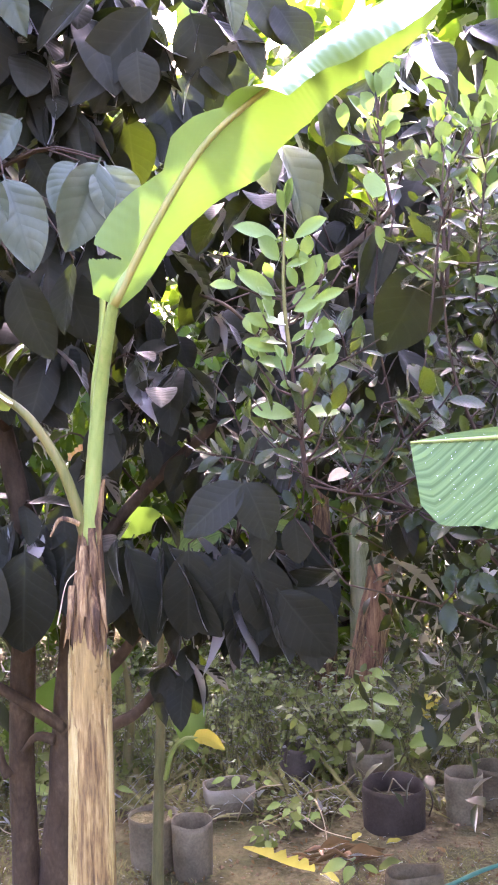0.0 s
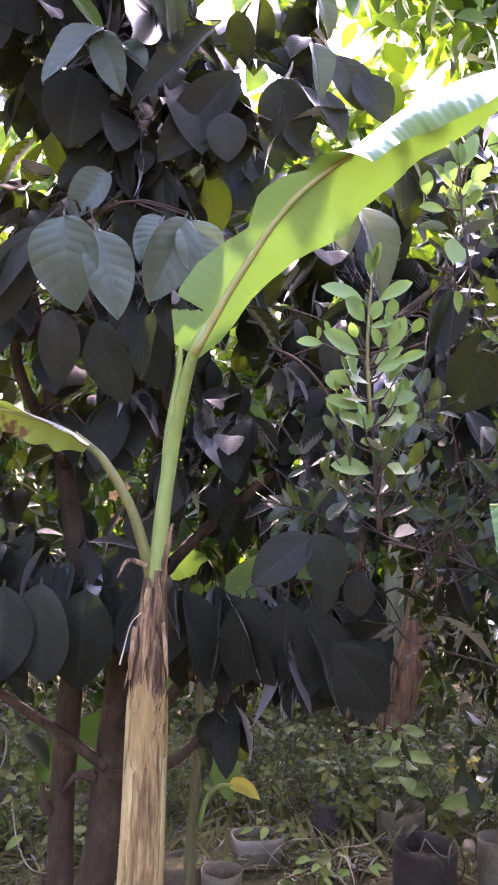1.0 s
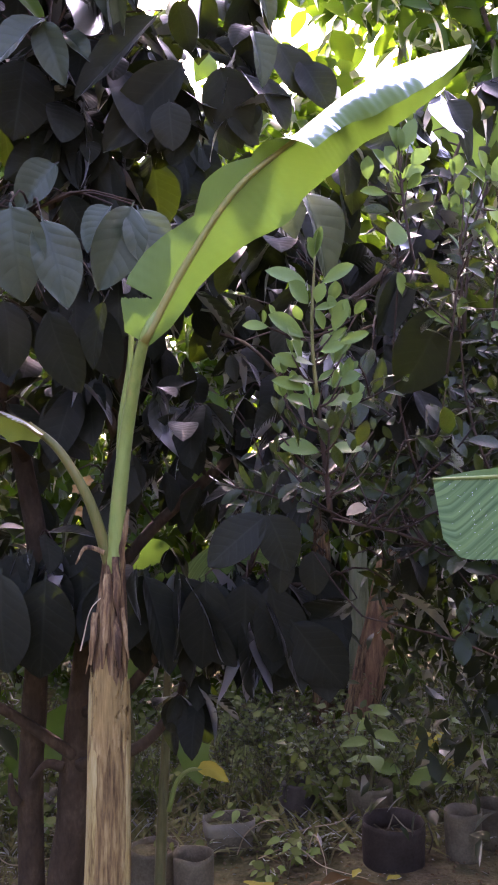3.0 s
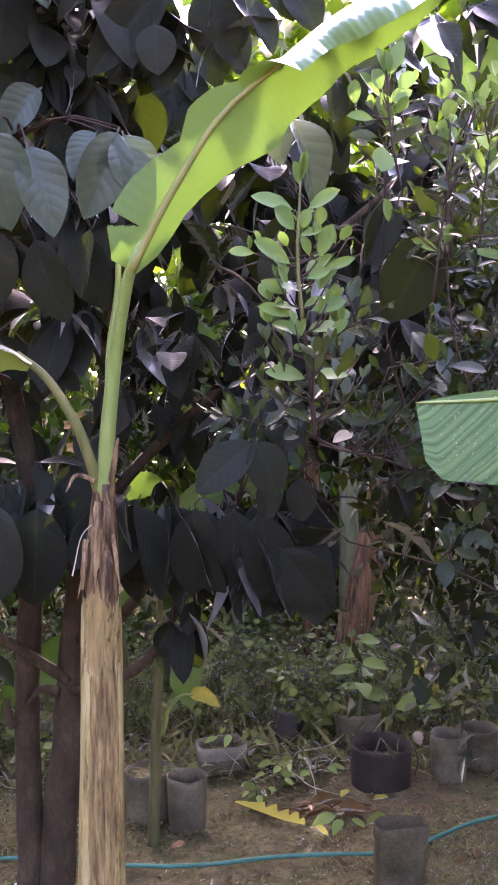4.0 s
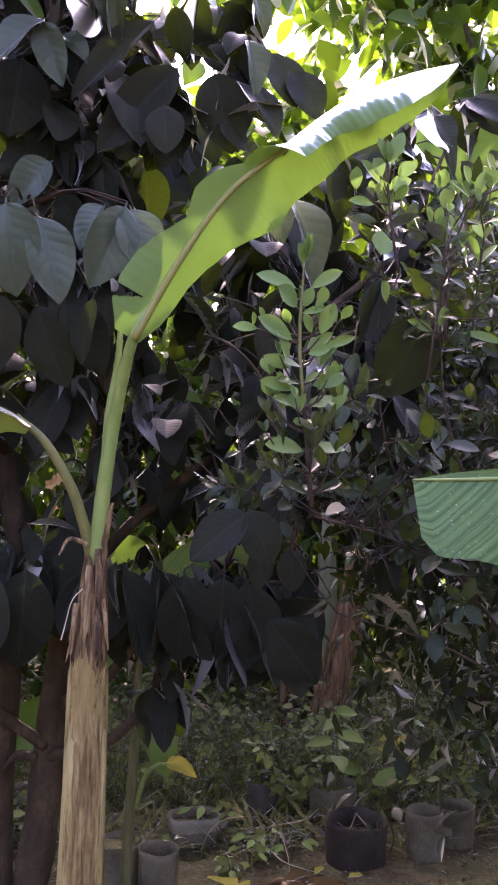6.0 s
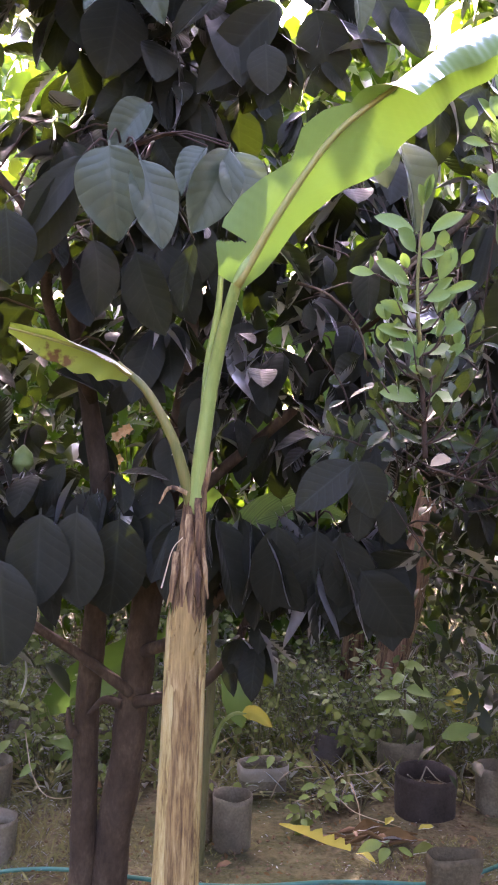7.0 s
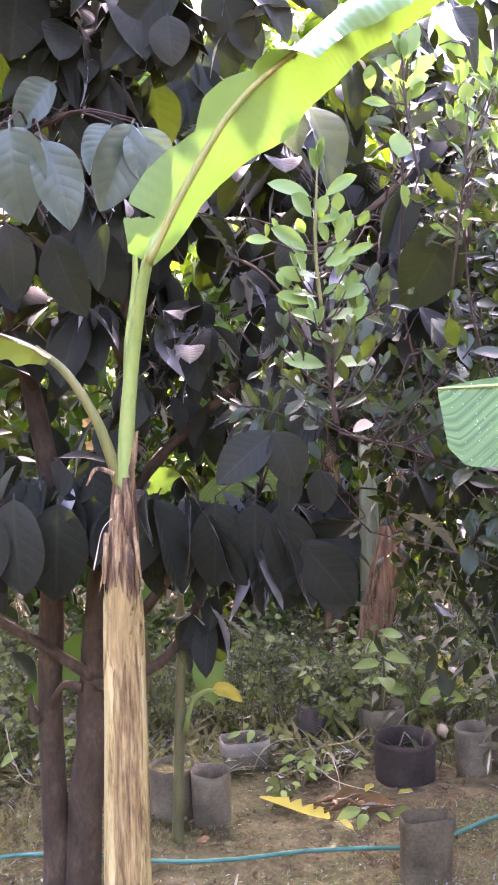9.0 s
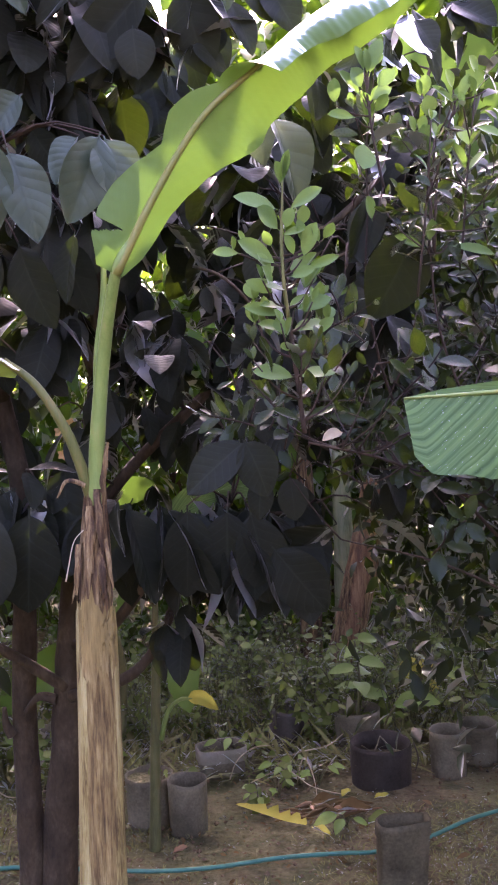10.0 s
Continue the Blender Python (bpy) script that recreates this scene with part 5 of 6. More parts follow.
def small_banana():
    t = thing("young_banana_plant", (-0.14, 3.86, 0), "slender young banana plant with a yellowing drooping leaf tip", "banana plant")
    part("pseudostem", mesh_of("pseudostem", *tube([(-0.145, 3.86, -0.02), (-0.13, 3.86, 0.35), (-0.11, 3.86, 0.75), (-0.1, 3.86, 1.12)], [0.025, 0.022, 0.018, 0.011], 16, 30, 0.05)), M_STALK, t, "green pseudostem")
    part("petiole", mesh_of("petiole", *tube([(-0.1, 3.85, 0.45), (-0.07, 3.84, 0.56), (-0.02, 3.83, 0.615), (0.04, 3.82, 0.62)], [0.011, 0.009, 0.008, 0.006], 8, 14)), M_PETIOLE, t)
    blade_part(t, "yellow_blade", [(0.02, 3.82, 0.622), (0.07, 3.81, 0.625), (0.14, 3.8, 0.575)], 0.034, (0.1, -1, 0.3), M_YELLOW, "yellowing leaf tip", 30)
    blade_part(t, "blade", [(-0.05, 3.97, 0.86), (-0.01, 3.95, 0.76), (0.0, 3.93, 0.63), (0.02, 3.92, 0.53)], 0.07, (0.1, -1, -0.1), M_BANANA, "hanging green blade", 10)
    blade_part(t, "blade", [(-0.3, 3.97, 1.42), (-0.24, 3.96, 1.455), (-0.15, 3.95, 1.475), (-0.05, 3.94, 1.435)], 0.062, (0.1, -1, -0.2), M_BANANA, "upright lime blade", 5)
    part("petiole", mesh_of("petiole", *tube([(-0.1, 3.87, 1.08), (-0.2, 3.92, 1.25), (-0.3, 3.97, 1.42)], [0.009, 0.008, 0.006], 8, 10)), M_PETIOLE, t)
    blade_part(t, "blade", [(-0.1, 3.9, 1.05), (0.0, 4.1, 1.32), (0.25, 4.3, 1.44), (0.52, 4.4, 1.36)], 0.085, (0.1, -0.8, 0.5), M_BANANA_COOL, "pale green blade", 10)


small_banana()


def back_banana(name, at, height, radius, blades, label, material, lean=0.0):
    t = thing(name, at, label, "banana plant", "bananas at the back")
    x, y, _ = at
    part("pseudostem", mesh_of("pseudostem", *tube([(x, y, -0.03), (x + 0.02 + lean * 0.5, y, height * 0.5), (x + lean, y, height)], [radius, radius * 0.9, radius * 0.65], 16, 26, 0.08, x)), material, t)
    for dx, dy, dz, half in blades:
        top = Vector((x + lean, y, height - 0.03))
        way = Vector((dx, dy, dz))
        blade_part(t, "blade", [top, top + way * 0.35 + Vector((0, 0, 0.2)), top + way * 0.75 + Vector((0, 0, 0.22)), top + way], half, (0.2, -1, -0.5), M_BANANA, "", 12)
    return t


pale = back_banana("banana_plant", (1.05, 6.5, 0), 1.9, 0.075, ((-0.9, -0.2, 0.5, 0.17), (0.5, 0.2, 1.0, 0.2), (0.8, -0.3, 0.3, 0.18)), "banana plant with a smooth pale green stem", M_PALE_STEM)
brown = back_banana("banana_plant", (0.97, 6.22, 0), 1.7, 0.115, ((0.3, 0.4, 1.2, 0.2), (-0.5, 0.2, 1.0, 0.2)), "leaning banana plant with a reddish-brown dry stem", M_RED, 0.37)
for a0, a1, z1 in ((200, 240, 0.7), (290, 340, 1.1)):
    part("sheath", mesh_of("sheath", *shell([(0.97, 6.22, -0.02), (1.175, 6.22, 0.85), (1.34, 6.22, 1.7)], [0.115, 0.104, 0.075], a0, a1, 0.0, z1, 1.07, a0, 0.08)), M_SHEATH_DARK, brown, "dark brown dry sheath")
back_banana("banana_plant", (0.8, 6.4, 0), 1.5, 0.08, ((-0.6, -0.5, 0.15, 0.19), (-0.2, 0.2, 1.2, 0.2), (-0.95, -0.4, 0.05, 0.2)), "banana plant with broad pale leaves", M_SHEATH_DARK)


def sunlit_banana():
    t = thing("banana_plant", (1.5, 3.9, 0), "tall banana plant with broad backlit lime leaves behind the shrub", "banana plant", "bananas at the back")
    part("pseudostem", mesh_of("pseudostem", *tube([(1.5, 3.9, -0.03), (1.48, 3.88, 1.2), (1.42, 3.85, 2.3)], [0.08, 0.07, 0.05], 14, 24, 0.06)), M_STALK, t)
    blade_part(t, "blade", [(1.42, 3.85, 2.25), (1.35, 3.75, 2.75), (1.15, 3.62, 3.08), (0.82, 3.55, 3.18)], 0.15, (0.1, -0.9, -0.35), M_BANANA, "broad lime blade", 6)
    blade_part(t, "blade", [(1.42, 3.85, 2.25), (1.32, 3.75, 2.5), (1.22, 3.68, 2.75), (1.14, 3.6, 3.0)], 0.11, (0.1, -0.9, -0.35), M_BANANA, "broad lime blade", 6)


sunlit_banana()


def low_banana():
    t = thing("banana_plant", (-0.4, 5.05, 0), "small banana plant among the weeds with one spreading leaf", "banana plant", "bananas at the back")
    part("pseudostem", mesh_of("pseudostem", *tube([(-0.4, 5.05, -0.02), (-0.36, 5.02, 0.4), (-0.381, 4.95, 0.670)], [0.03, 0.025, 0.012], 12, 16)), M_STALK, t)
    blade_part(t, "blade", [(-0.381, 4.95, 0.670), (-0.608, 4.95, 0.535), (-0.836, 4.95, 0.400), (-1.036, 4.95, 0.233)], 0.13, (0.1, -0.9, -0.1), M_BANANA, "pale lime spreading blade", 12)
    blade_part(t, "blade", [(-0.381, 4.95, 0.670), (-0.24, 5.06, 1.05), (-0.2, 5.1, 1.2), (-0.12, 5.1, 1.28)], 0.07, (0.1, -0.9, -0.2), M_BANANA, "", 12)


low_banana()


# ---- grow bags ----
def boxy(a, square, r, squash):
    """A point on a ring between round and four-cornered."""
    c, s = math.cos(a), math.sin(a)
    return math.copysign(abs(c) ** square, c) * r, math.copysign(abs(s) ** square, s) * r * squash


def bag(at, r, h, label, material, fold=0.0, squash=1.0, lean=(0, 0), collapse=0.0, soil=0.62, turn=0.0, square=1.0):
    """A planting bag: wrinkled wall of cloth with an inner face, a folded rim and soil inside."""
    x, y, _ = at
    t = thing("grow_bag", (x, y, 0), label, "grow bag", "grow bags")
    seed, sides, n = x * 7.1 + y * 3.3, 28, 9
    verts, faces = [], []

    def ring(z, k, grow=1.0):
        for q in range(sides):
            a = 2 * math.pi * q / sides
            c, s = math.cos(a + turn), math.sin(a + turn) * squash
            wob = 1 + 0.022 * noise.noise(Vector((math.cos(a) * 1.5 + seed, math.sin(a) * 1.5, z * 9))) + 0.02 * noise.noise(Vector((math.cos(a) * 6 + seed, math.sin(a) * 6, z * 14)))
            wob *= 1 - collapse * 0.4 * (z / h) ** 2 * (0.5 + 0.5 * math.sin(2 * a + seed))
            top = z + (0.008 * h / 0.2 * noise.noise(Vector((math.cos(a) * 1.2 + seed, math.sin(a) * 1.2, 5))) - collapse * 0.3 * h * max(0, math.sin(a * 1.0 + seed))) * (z / h) ** 2
            rr = r * k * wob * (0.93 + 0.07 * z / h)
            ca, sa = math.cos(turn), math.sin(turn)
            u, v = boxy(a, square, rr, squash)
            verts.append((x + u * ca - v * sa + lean[0] * z, y + u * sa + v * ca + lean[1] * z, top - 0.02))

    for i in range(n + 1):
        ring(h * i / n, 1.0)
    ring(h * 0.995, 0.965)
    ring(h * 0.7, 0.95)
    ring(h * 0.45, 0.94)
    rows = n + 4
    for i in range(rows - 1):
        for q in range(sides):
            a, b = i * sides + q, i * sides + (q + 1) % sides
            faces.append((a, b, b + sides, a + sides))
    faces.append(tuple(range(sides))[::-1])
    part("wall", mesh_of("wall", verts, faces), material, t)
    if fold:
        faces2 = []
        verts.clear()
        for z, k in ((h * 1.0, 0.99), (h * 1.005, 1.03), (h * (1 - fold * 0.5), 1.05), (h * (1 - fold), 1.045)):
            ring(z, k)
        for i in range(3):
            for q in range(sides):
                a, b = i * sides + q, i * sides + (q + 1) % sides
                faces2.append((a, a + sides, b + sides, b))
        part("folded_rim", mesh_of("folded_rim", list(verts), faces2), M_BAG_DUST if material == M_BAG_DUST else M_BAG_PALE, t, "turned-down rim")
    sv = [(x + lean[0] * h * soil, y + lean[1] * h * soil, h * soil - 0.005)]
    ca, sa = math.cos(turn), math.sin(turn)
    for k in (0.5, 0.95):
        for q in range(16):
            a = 2 * math.pi * q / 16
            u, v = boxy(a, square, r * k, squash)
            sv.append((x + u * ca - v * sa + lean[0] * h * soil, y + u * sa + v * ca + lean[1] * h * soil, h * soil - 0.01 + 0.012 * noise.noise(Vector((u * 30, v * 30, seed)))))
    sf = [(0, 1 + q, 1 + (q + 1) % 16) for q in range(16)] + [(1 + q, 17 + q, 17 + (q + 1) % 16, 1 + (q + 1) % 16) for q in range(16)]
    part("soil", mesh_of("soil", sv, sf), M_SOIL, t, "dark soil in the bag")
    return t


bag((-0.008, 4.02, 0), 0.086, 0.235, "grey plastic grow bag with soil standing on bare ground", M_BAG)
bag((-0.18, 4.13, 0), 0.105, 0.225, "grey grow bag with a sprouting weed behind a thin stem", M_BAG, soil=0.85)
bag((0.145, 4.66, 0), 0.12, 0.145, "low grey grow bag with a turned-down rim", M_BAG, fold=0.45, squash=0.7, turn=0.2, square=0.5)
black = bag((0.9, 4.4, 0), 0.15, 0.215, "wide black cloth grow bag with slack straps", M_BAG_BLACK, collapse=0.12, soil=0.55)
bag((1.24, 4.46, 0), 0.088, 0.23, "slim grey grow bag half full", M_BAG, soil=0.6)
bag((1.43, 4.62, 0), 0.1, 0.2, "grey grow bag at the edge of the weeds", M_BAG)
bag((0.79, 3.43, 0), 0.098, 0.265, "dusty brown-grey folded grow bag standing by the hose", M_BAG_DUST, squash=0.5, lean=(0.05, 0.02), collapse=0.1, soil=0.75, turn=0.12, square=0.45, fold=0.2)
bag((-1.16, 4.45, 0), 0.115, 0.2, "round grey grow bag with weeds climbing out", M_BAG)
bag((-1.0, 3.86, 0), 0.115, 0.185, "wide grey grow bag on short grass", M_BAG, squash=0.8)
bag((-1.16, 5.15, 0), 0.075, 0.16, "small pale crumpled grow bag among weeds", M_BAG, collapse=0.5, soil=0.3)
bag((-0.72, 5.08, 0), 0.1, 0.14, "low grey grow bag behind the trunks", M_BAG, fold=0.4)
bag((0.5, 5.05, 0), 0.1, 0.19, "leaning brown grow bag overgrown with weeds", M_BAG_DARK, lean=(0.1, 0), collapse=0.2)
bag((0.88, 4.95, 0), 0.125, 0.2, "brown grow bag holding a leafy seedling", M_BAG, collapse=0.1)


for k, pts in enumerate(([(0.8, 4.33, 0.2), (0.86, 4.36, 0.16), (0.9, 4.4, 0.215)], [(0.9, 4.4, 0.215), (0.95, 4.35, 0.17), (1.0, 4.3, 0.17)], [(1.046, 4.34, 0.2), (1.062, 4.32, 0.13), (1.05, 4.34, 0.06)])):
    part("strap", mesh_of("strap", *tube(pts, [0.0035] * 3, 6, 14)), M_BAG if k < 2 else M_BAG_BLACK, black, "slack cloth strap")


# ---- garden hose ----
def hose():
    pts = [(-2.6, 3.5, 0.013), (-1.8, 3.55, 0.013), (-1.06, 3.645, 0.013), (-0.854, 3.703, 0.015), (-0.677, 3.722, 0.013), (-0.446, 3.679, 0.013), (-0.152, 3.621, 0.013), (0.089, 3.618, 0.013), (0.357, 3.657, 0.015), (0.58, 3.667, 0.013), (0.76, 3.665, 0.013), (0.977, 3.76, 0.013), (1.258, 3.932, 0.013), (1.8, 4.1, 0.013), (2.6, 4.1, 0.013)]
    v, f = tube([Vector(p) + Vector((0, 0, 0.006)) for p in pts], [0.0085] * 3, 12, 160)
    part_ob = part("garden_hose", mesh_of("garden_hose", v, f), M_HOSE)
    tagged(part_ob, "turquoise plastic garden hose lying across bare soil", "hose")


hose()


# ---- fallen leaves ----
def fallen_yellow():
    t = thing("fallen_leaf", (0.37, 4.0, 0), "torn yellow banana leaf fallen on the soil", "leaf")
    line = [(0.2, 4.16, 0.03), (0.3, 4.05, 0.035), (0.4, 3.965, 0.03), (0.485, 3.9, 0.035)]
    v = midrib_surface(line, [0.0004, 0.0004], [0.008, 0.02, 0.026, 0.024, 0.03, 0.042, 0.05, 0.024, 0.044, 0.056, 0.024, 0.046, 0.056, 0.026, 0.048, 0.05, 0.022, 0.036, 0.01], (0, 0.3, -1), [0, 0], [-16, -24, -24, -16], 5, 60, 0.08)
    part("blade", mesh_of("blade", *v), M_YELLOW, t)


fallen_yellow()
for k, (x, y, a, l, m, lab) in enumerate(((0.52, 4.12, 0.3, 0.15, M_DRY, "curled brown dry leaf on the soil"), (0.62, 4.08, -0.4, 0.18, M_DRY, "curled brown dry leaf on the soil"), (0.68, 4.2, 0.9, 0.07, M_YELLOW, "small yellow fallen leaf on the soil"), (0.82, 4.16, 0.1, 0.07, M_YELLOW, "small yellow fallen leaf on the soil"), (-0.07, 3.75, 0.5, 0.07, M_ORANGE, "pinkish dry leaf on the soil"), (0.74, 3.9, 0.5, 0.13, M_WEED, "green fallen leaf beside the bag"), (0.58, 3.82, 2.4, 0.1, M_YELLOW, "pale fallen leaf beside the bag"))):
    me = mesh_of("fallen_leaf", *leaf_shape(l, l * 0.4, 6, 10, 0.7, -0.1, wave=0.12, seed=k))
    ob = part("fallen_leaf", me, m, None, "", Matrix.Translation((x, y, 0.022)) @ pose(0, 0, 0, 0, 8, math.degrees(a) - 90))
    tagged(ob, lab, "leaf", "fallen leaves")


# ---- weeds, grass, litter, background foliage ----
def litter():
    poses = []
    for _ in range(5200):
        x, y = RNG.uniform(-2.2, 2.2), RNG.uniform(2.2, 6.0)
        s = RNG.uniform(0.008, 0.03) if RNG.random() < 0.95 else RNG.uniform(0.03, 0.07)
        a = RNG.uniform(0, 6.28)
        poses.append(placed((x, y, RNG.uniform(0.0, 0.022)), (math.cos(a), math.sin(a), RNG.normal(0, 0.25)), (RNG.normal(0, 0.4), RNG.normal(0, 0.4), 1), s))
    ob = part("leaf_litter", scattered("leaf_litter", BARE, poses), M_DRY)
    tagged(ob, "scattered small dry brown leaves on soil", "leaf litter", kind="stuff")
    clods = []
    for _ in range(2500):
        p = Vector((RNG.uniform(-2.2, 2.2), RNG.uniform(2.5, 5.5), RNG.uniform(0, 0.015)))
        r = RNG.uniform(0.004, 0.014)
        vs = [p + Vector(q) * r * RNG.uniform(0.6, 1.3) for q in ((1, 0, 0), (-1, 0, 0), (0, 1, 0), (0, -1, 0), (0, 0, 0.8), (0, 0, -0.8))]
        clods.append((vs, [(0, 2, 4), (2, 1, 4), (1, 3, 4), (3, 0, 4), (2, 0, 5), (1, 2, 5), (3, 1, 5), (0, 3, 5)]))
    ob = part("soil_clods", mesh_of("soil_clods", *joined(clods), smooth=False), M_CLOD)
    tagged(ob, "small crumbs and clods of brown soil", "soil", kind="stuff")


litter()


def grass():
    blade = [leaf_shape(1.0, 0.1, 1, 3, 0.0, 0.4, stalk=0.0), leaf_shape(1.0, 0.07, 1, 3, 0.0, 0.1, stalk=0.0)]
    poses = []

    def tuft(x, y, n, size, wide=0.035):
        for _ in range(n):
            a, r = RNG.uniform(0, 6.28), abs(RNG.normal(0, wide))
            poses.append(placed((x + r * math.cos(a), y + r * math.sin(a), -0.005), (math.cos(a) * 0.7, math.sin(a) * 0.7, RNG.uniform(0.15, 1.0)), (-math.cos(a) * 0.5, -math.sin(a) * 0.5, 1), size * RNG.uniform(0.5, 1.3)))

    for _ in range(8500):
        x, y = RNG.uniform(-2.0, 2.0), RNG.uniform(2.4, 4.1)
        if noise.noise(Vector((x * 1.5, y * 1.5, 8))) * 0.8 + 0.55 * (3.62 - y) + RNG.normal(0, 0.2) > 0.0:
            tuft(x, y, 9, RNG.uniform(0.018, 0.042), 0.035)
    for _ in range(700):
        tuft(RNG.uniform(-1.7, -0.5), RNG.uniform(3.6, 4.5), 8, 0.055)
    for _ in range(1800):
        tuft(RNG.uniform(-2.6, 2.6), RNG.uniform(4.55, 6.5), 8, RNG.uniform(0.08, 0.22))
    ob = part("grass", scattered("grass", blade, poses), M_GRASS)
    tagged(ob, "short patchy green and straw-coloured grass", "grass", kind="stuff")


grass()


def weed_poses(x, y, height, size, n):
    """Leaves of one low herb, along a few thin stems."""
    out, stems = [], []
    for _ in range(int(RNG.integers(2, 5))):
        tip = Vector((x + RNG.normal(0, 0.35) * height, y + RNG.normal(0, 0.35) * height, height * RNG.uniform(0.6, 1.1)))
        line = curve_points([(x, y, -0.01), ((x + tip.x) / 2, (y + tip.y) / 2, tip.z * 0.6), tip], n)
        stems.append(tube([(x, y, -0.01), ((x + tip.x) / 2, (y + tip.y) / 2, tip.z * 0.6), tip], [0.003, 0.002, 0.001], 4, 5, ends=False))
        for k in range(1, n):
            a = RNG.uniform(0, 6.28)
            out.append(placed(line[k], (math.cos(a), math.sin(a), RNG.uniform(-0.6, 0.6)), (RNG.normal(0, 0.6), -0.5 + RNG.normal(0, 0.6), 1), size * RNG.uniform(0.6, 1.3)))
    return out, stems


HERB = [leaf_shape(1.0, 0.6, 2, 4, 0.2, 0.25, widest=0.4), leaf_shape(1.0, 0.45, 2, 4, 0.3, 0.35), leaf_shape(1.0, 0.75, 2, 4, 0.15, 0.2, widest=0.4)]


def undergrowth():
    poses, stems = [], []
    for _ in range(1050):
        x, y = RNG.uniform(-3.4, 3.4), 4.75 + abs(RNG.normal(0, 1.3))
        if abs(x - 0.3) < 0.8 and y < 4.95:
            continue
        p, s = weed_poses(x, y, RNG.uniform(0.12, 0.5) * (1 + 0.2 * (y - 4.7)), RNG.choice((0.014, 0.02, 0.03, 0.042, 0.065)), 13)
        poses += p
        stems += s
    for x, y, h in ((0.45, 4.4, 0.12), (0.52, 4.45, 0.14), (0.38, 4.55, 0.12), (-0.75, 4.5, 0.2), (-0.9, 4.6, 0.25), (-0.62, 4.55, 0.15), (-0.98, 4.7, 0.4), (0.3, 4.18, 0.08), (-0.18, 4.12, 0.28), (-0.12, 4.15, 0.26), (0.25, 4.75, 0.18), (1.05, 4.8, 0.3), (1.3, 4.75, 0.35), (-0.5, 4.7, 0.2)):
        p, s = weed_poses(x, y, h, 0.055, 6)
        poses += p
        stems += s
    ob = thing("undergrowth", (0, 5.2, 0), "thick low green weeds with small broad leaves", "weeds", kind="stuff")
    part("leaves", scattered("weed_leaves", HERB, poses), M_WEED, ob, kind="stuff")
    part("stems", mesh_of("weed_stems", *joined(stems)), M_STALK, ob, kind="stuff")


undergrowth()


def seedling(x, y, z, h, label):
    t = thing("seedling", (x, y, z), label, "seedling")
    part("stem", mesh_of("stem", *tube([(x, y, z), (x + 0.02, y, z + h * 0.5), (x, y, z + h)], [0.009, 0.007, 0.004], 8, 14)), M_STALK, t)
    for k in range(9):
        f = 0.3 + 0.7 * k / 8
        a = k * 2.4
        m = placed((x + 0.01, y, z + h * f), (math.cos(a), math.sin(a), 0.1), (0.2, -0.7, 1), 0.19 - 0.05 * f)
        part("leaf", SEED_MESHES[k % 3], M_FRESH, t, "", m)


HERB_MESHES = [mesh_of("leaf", *leaf_shape(1.0, w, 4, 8, 0.25, 0.3)) for w in (0.5, 0.42, 0.55)]
SEED_MESHES = [mesh_of("leaf", *leaf_shape(1.0, w, 4, 8, 0.25, 0.3)) for w in (0.5, 0.42, 0.55)]
seedling(0.88, 4.95, 0.12, 0.42, "leafy green seedling growing from a brown bag")


def hedge(name, label, count, lo, hi, size, material, shapes, trunks, roots=None):
    """Dense foliage further back, with its thin trunks."""
    t = thing(name, ((lo[0] + hi[0]) / 2, (lo[1] + hi[1]) / 2, 0), label, "bushes", kind="stuff")
    poses = []
    while len(poses) < count:
        c = in_box(lo, hi)
        r = RNG.uniform(0.12, 0.35)
        for _ in range(int(RNG.integers(15, 40))):
            p = c + Vector(RNG.normal(0, r * 0.6, 3))
            if p.z < max(0.1, lo[2] - 0.15) or blocks_sun_or_view(p, size * 0.6):
                continue
            poses.append(placed(p, Vector(RNG.normal(0, 1, 3)) + Vector((0, 0, -0.5)), Vector(RNG.normal(0, 0.6, 3)) + Vector((0, 0, 1)), size * RNG.uniform(0.6, 1.4)))
    part("foliage", scattered("foliage", shapes, poses), material, t, kind="stuff")
    stems = []
    for _ in range(trunks):
        x, y = RNG.uniform(*(roots or (lo[0], hi[0]))), RNG.uniform(lo[1], hi[1])
        stems.append(tube([(x, y, -0.03), (x + RNG.normal(0, 0.15), y, hi[2] * 0.45), (x + RNG.normal(0, 0.4), y, hi[2] * 0.9)], [0.05, 0.035, 0.012], 7, 10, 0.1, x))
    part("trunks", mesh_of("trunks", *joined(stems)), M_BARK, t, kind="stuff")


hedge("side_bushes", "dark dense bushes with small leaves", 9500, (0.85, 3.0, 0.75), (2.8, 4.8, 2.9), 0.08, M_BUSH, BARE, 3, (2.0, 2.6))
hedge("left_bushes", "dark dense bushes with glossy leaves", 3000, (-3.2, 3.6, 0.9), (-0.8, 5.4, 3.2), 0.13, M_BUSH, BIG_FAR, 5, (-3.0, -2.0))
hedge("back_bushes", "backlit bright green bushes behind the garden", 30000, (-4.5, 6.6, 0.2), (5.0, 9.0, 4.2), 0.17, M_FAR, BARE, 22)
hedge("far_trees", "bright green trees behind the garden", 14000, (-9, 10.5, 0.2), (9, 14.0, 7.0), 0.36, M_FAR, BARE, 18)
hedge("light_green_tree", "tall tree with bright backlit green leaves", 2600, (-0.1, 4.9, 3.3), (2.6, 6.0, 5.0), 0.19, M_FAR, BIG_FAR, 3, (1.9, 2.5))
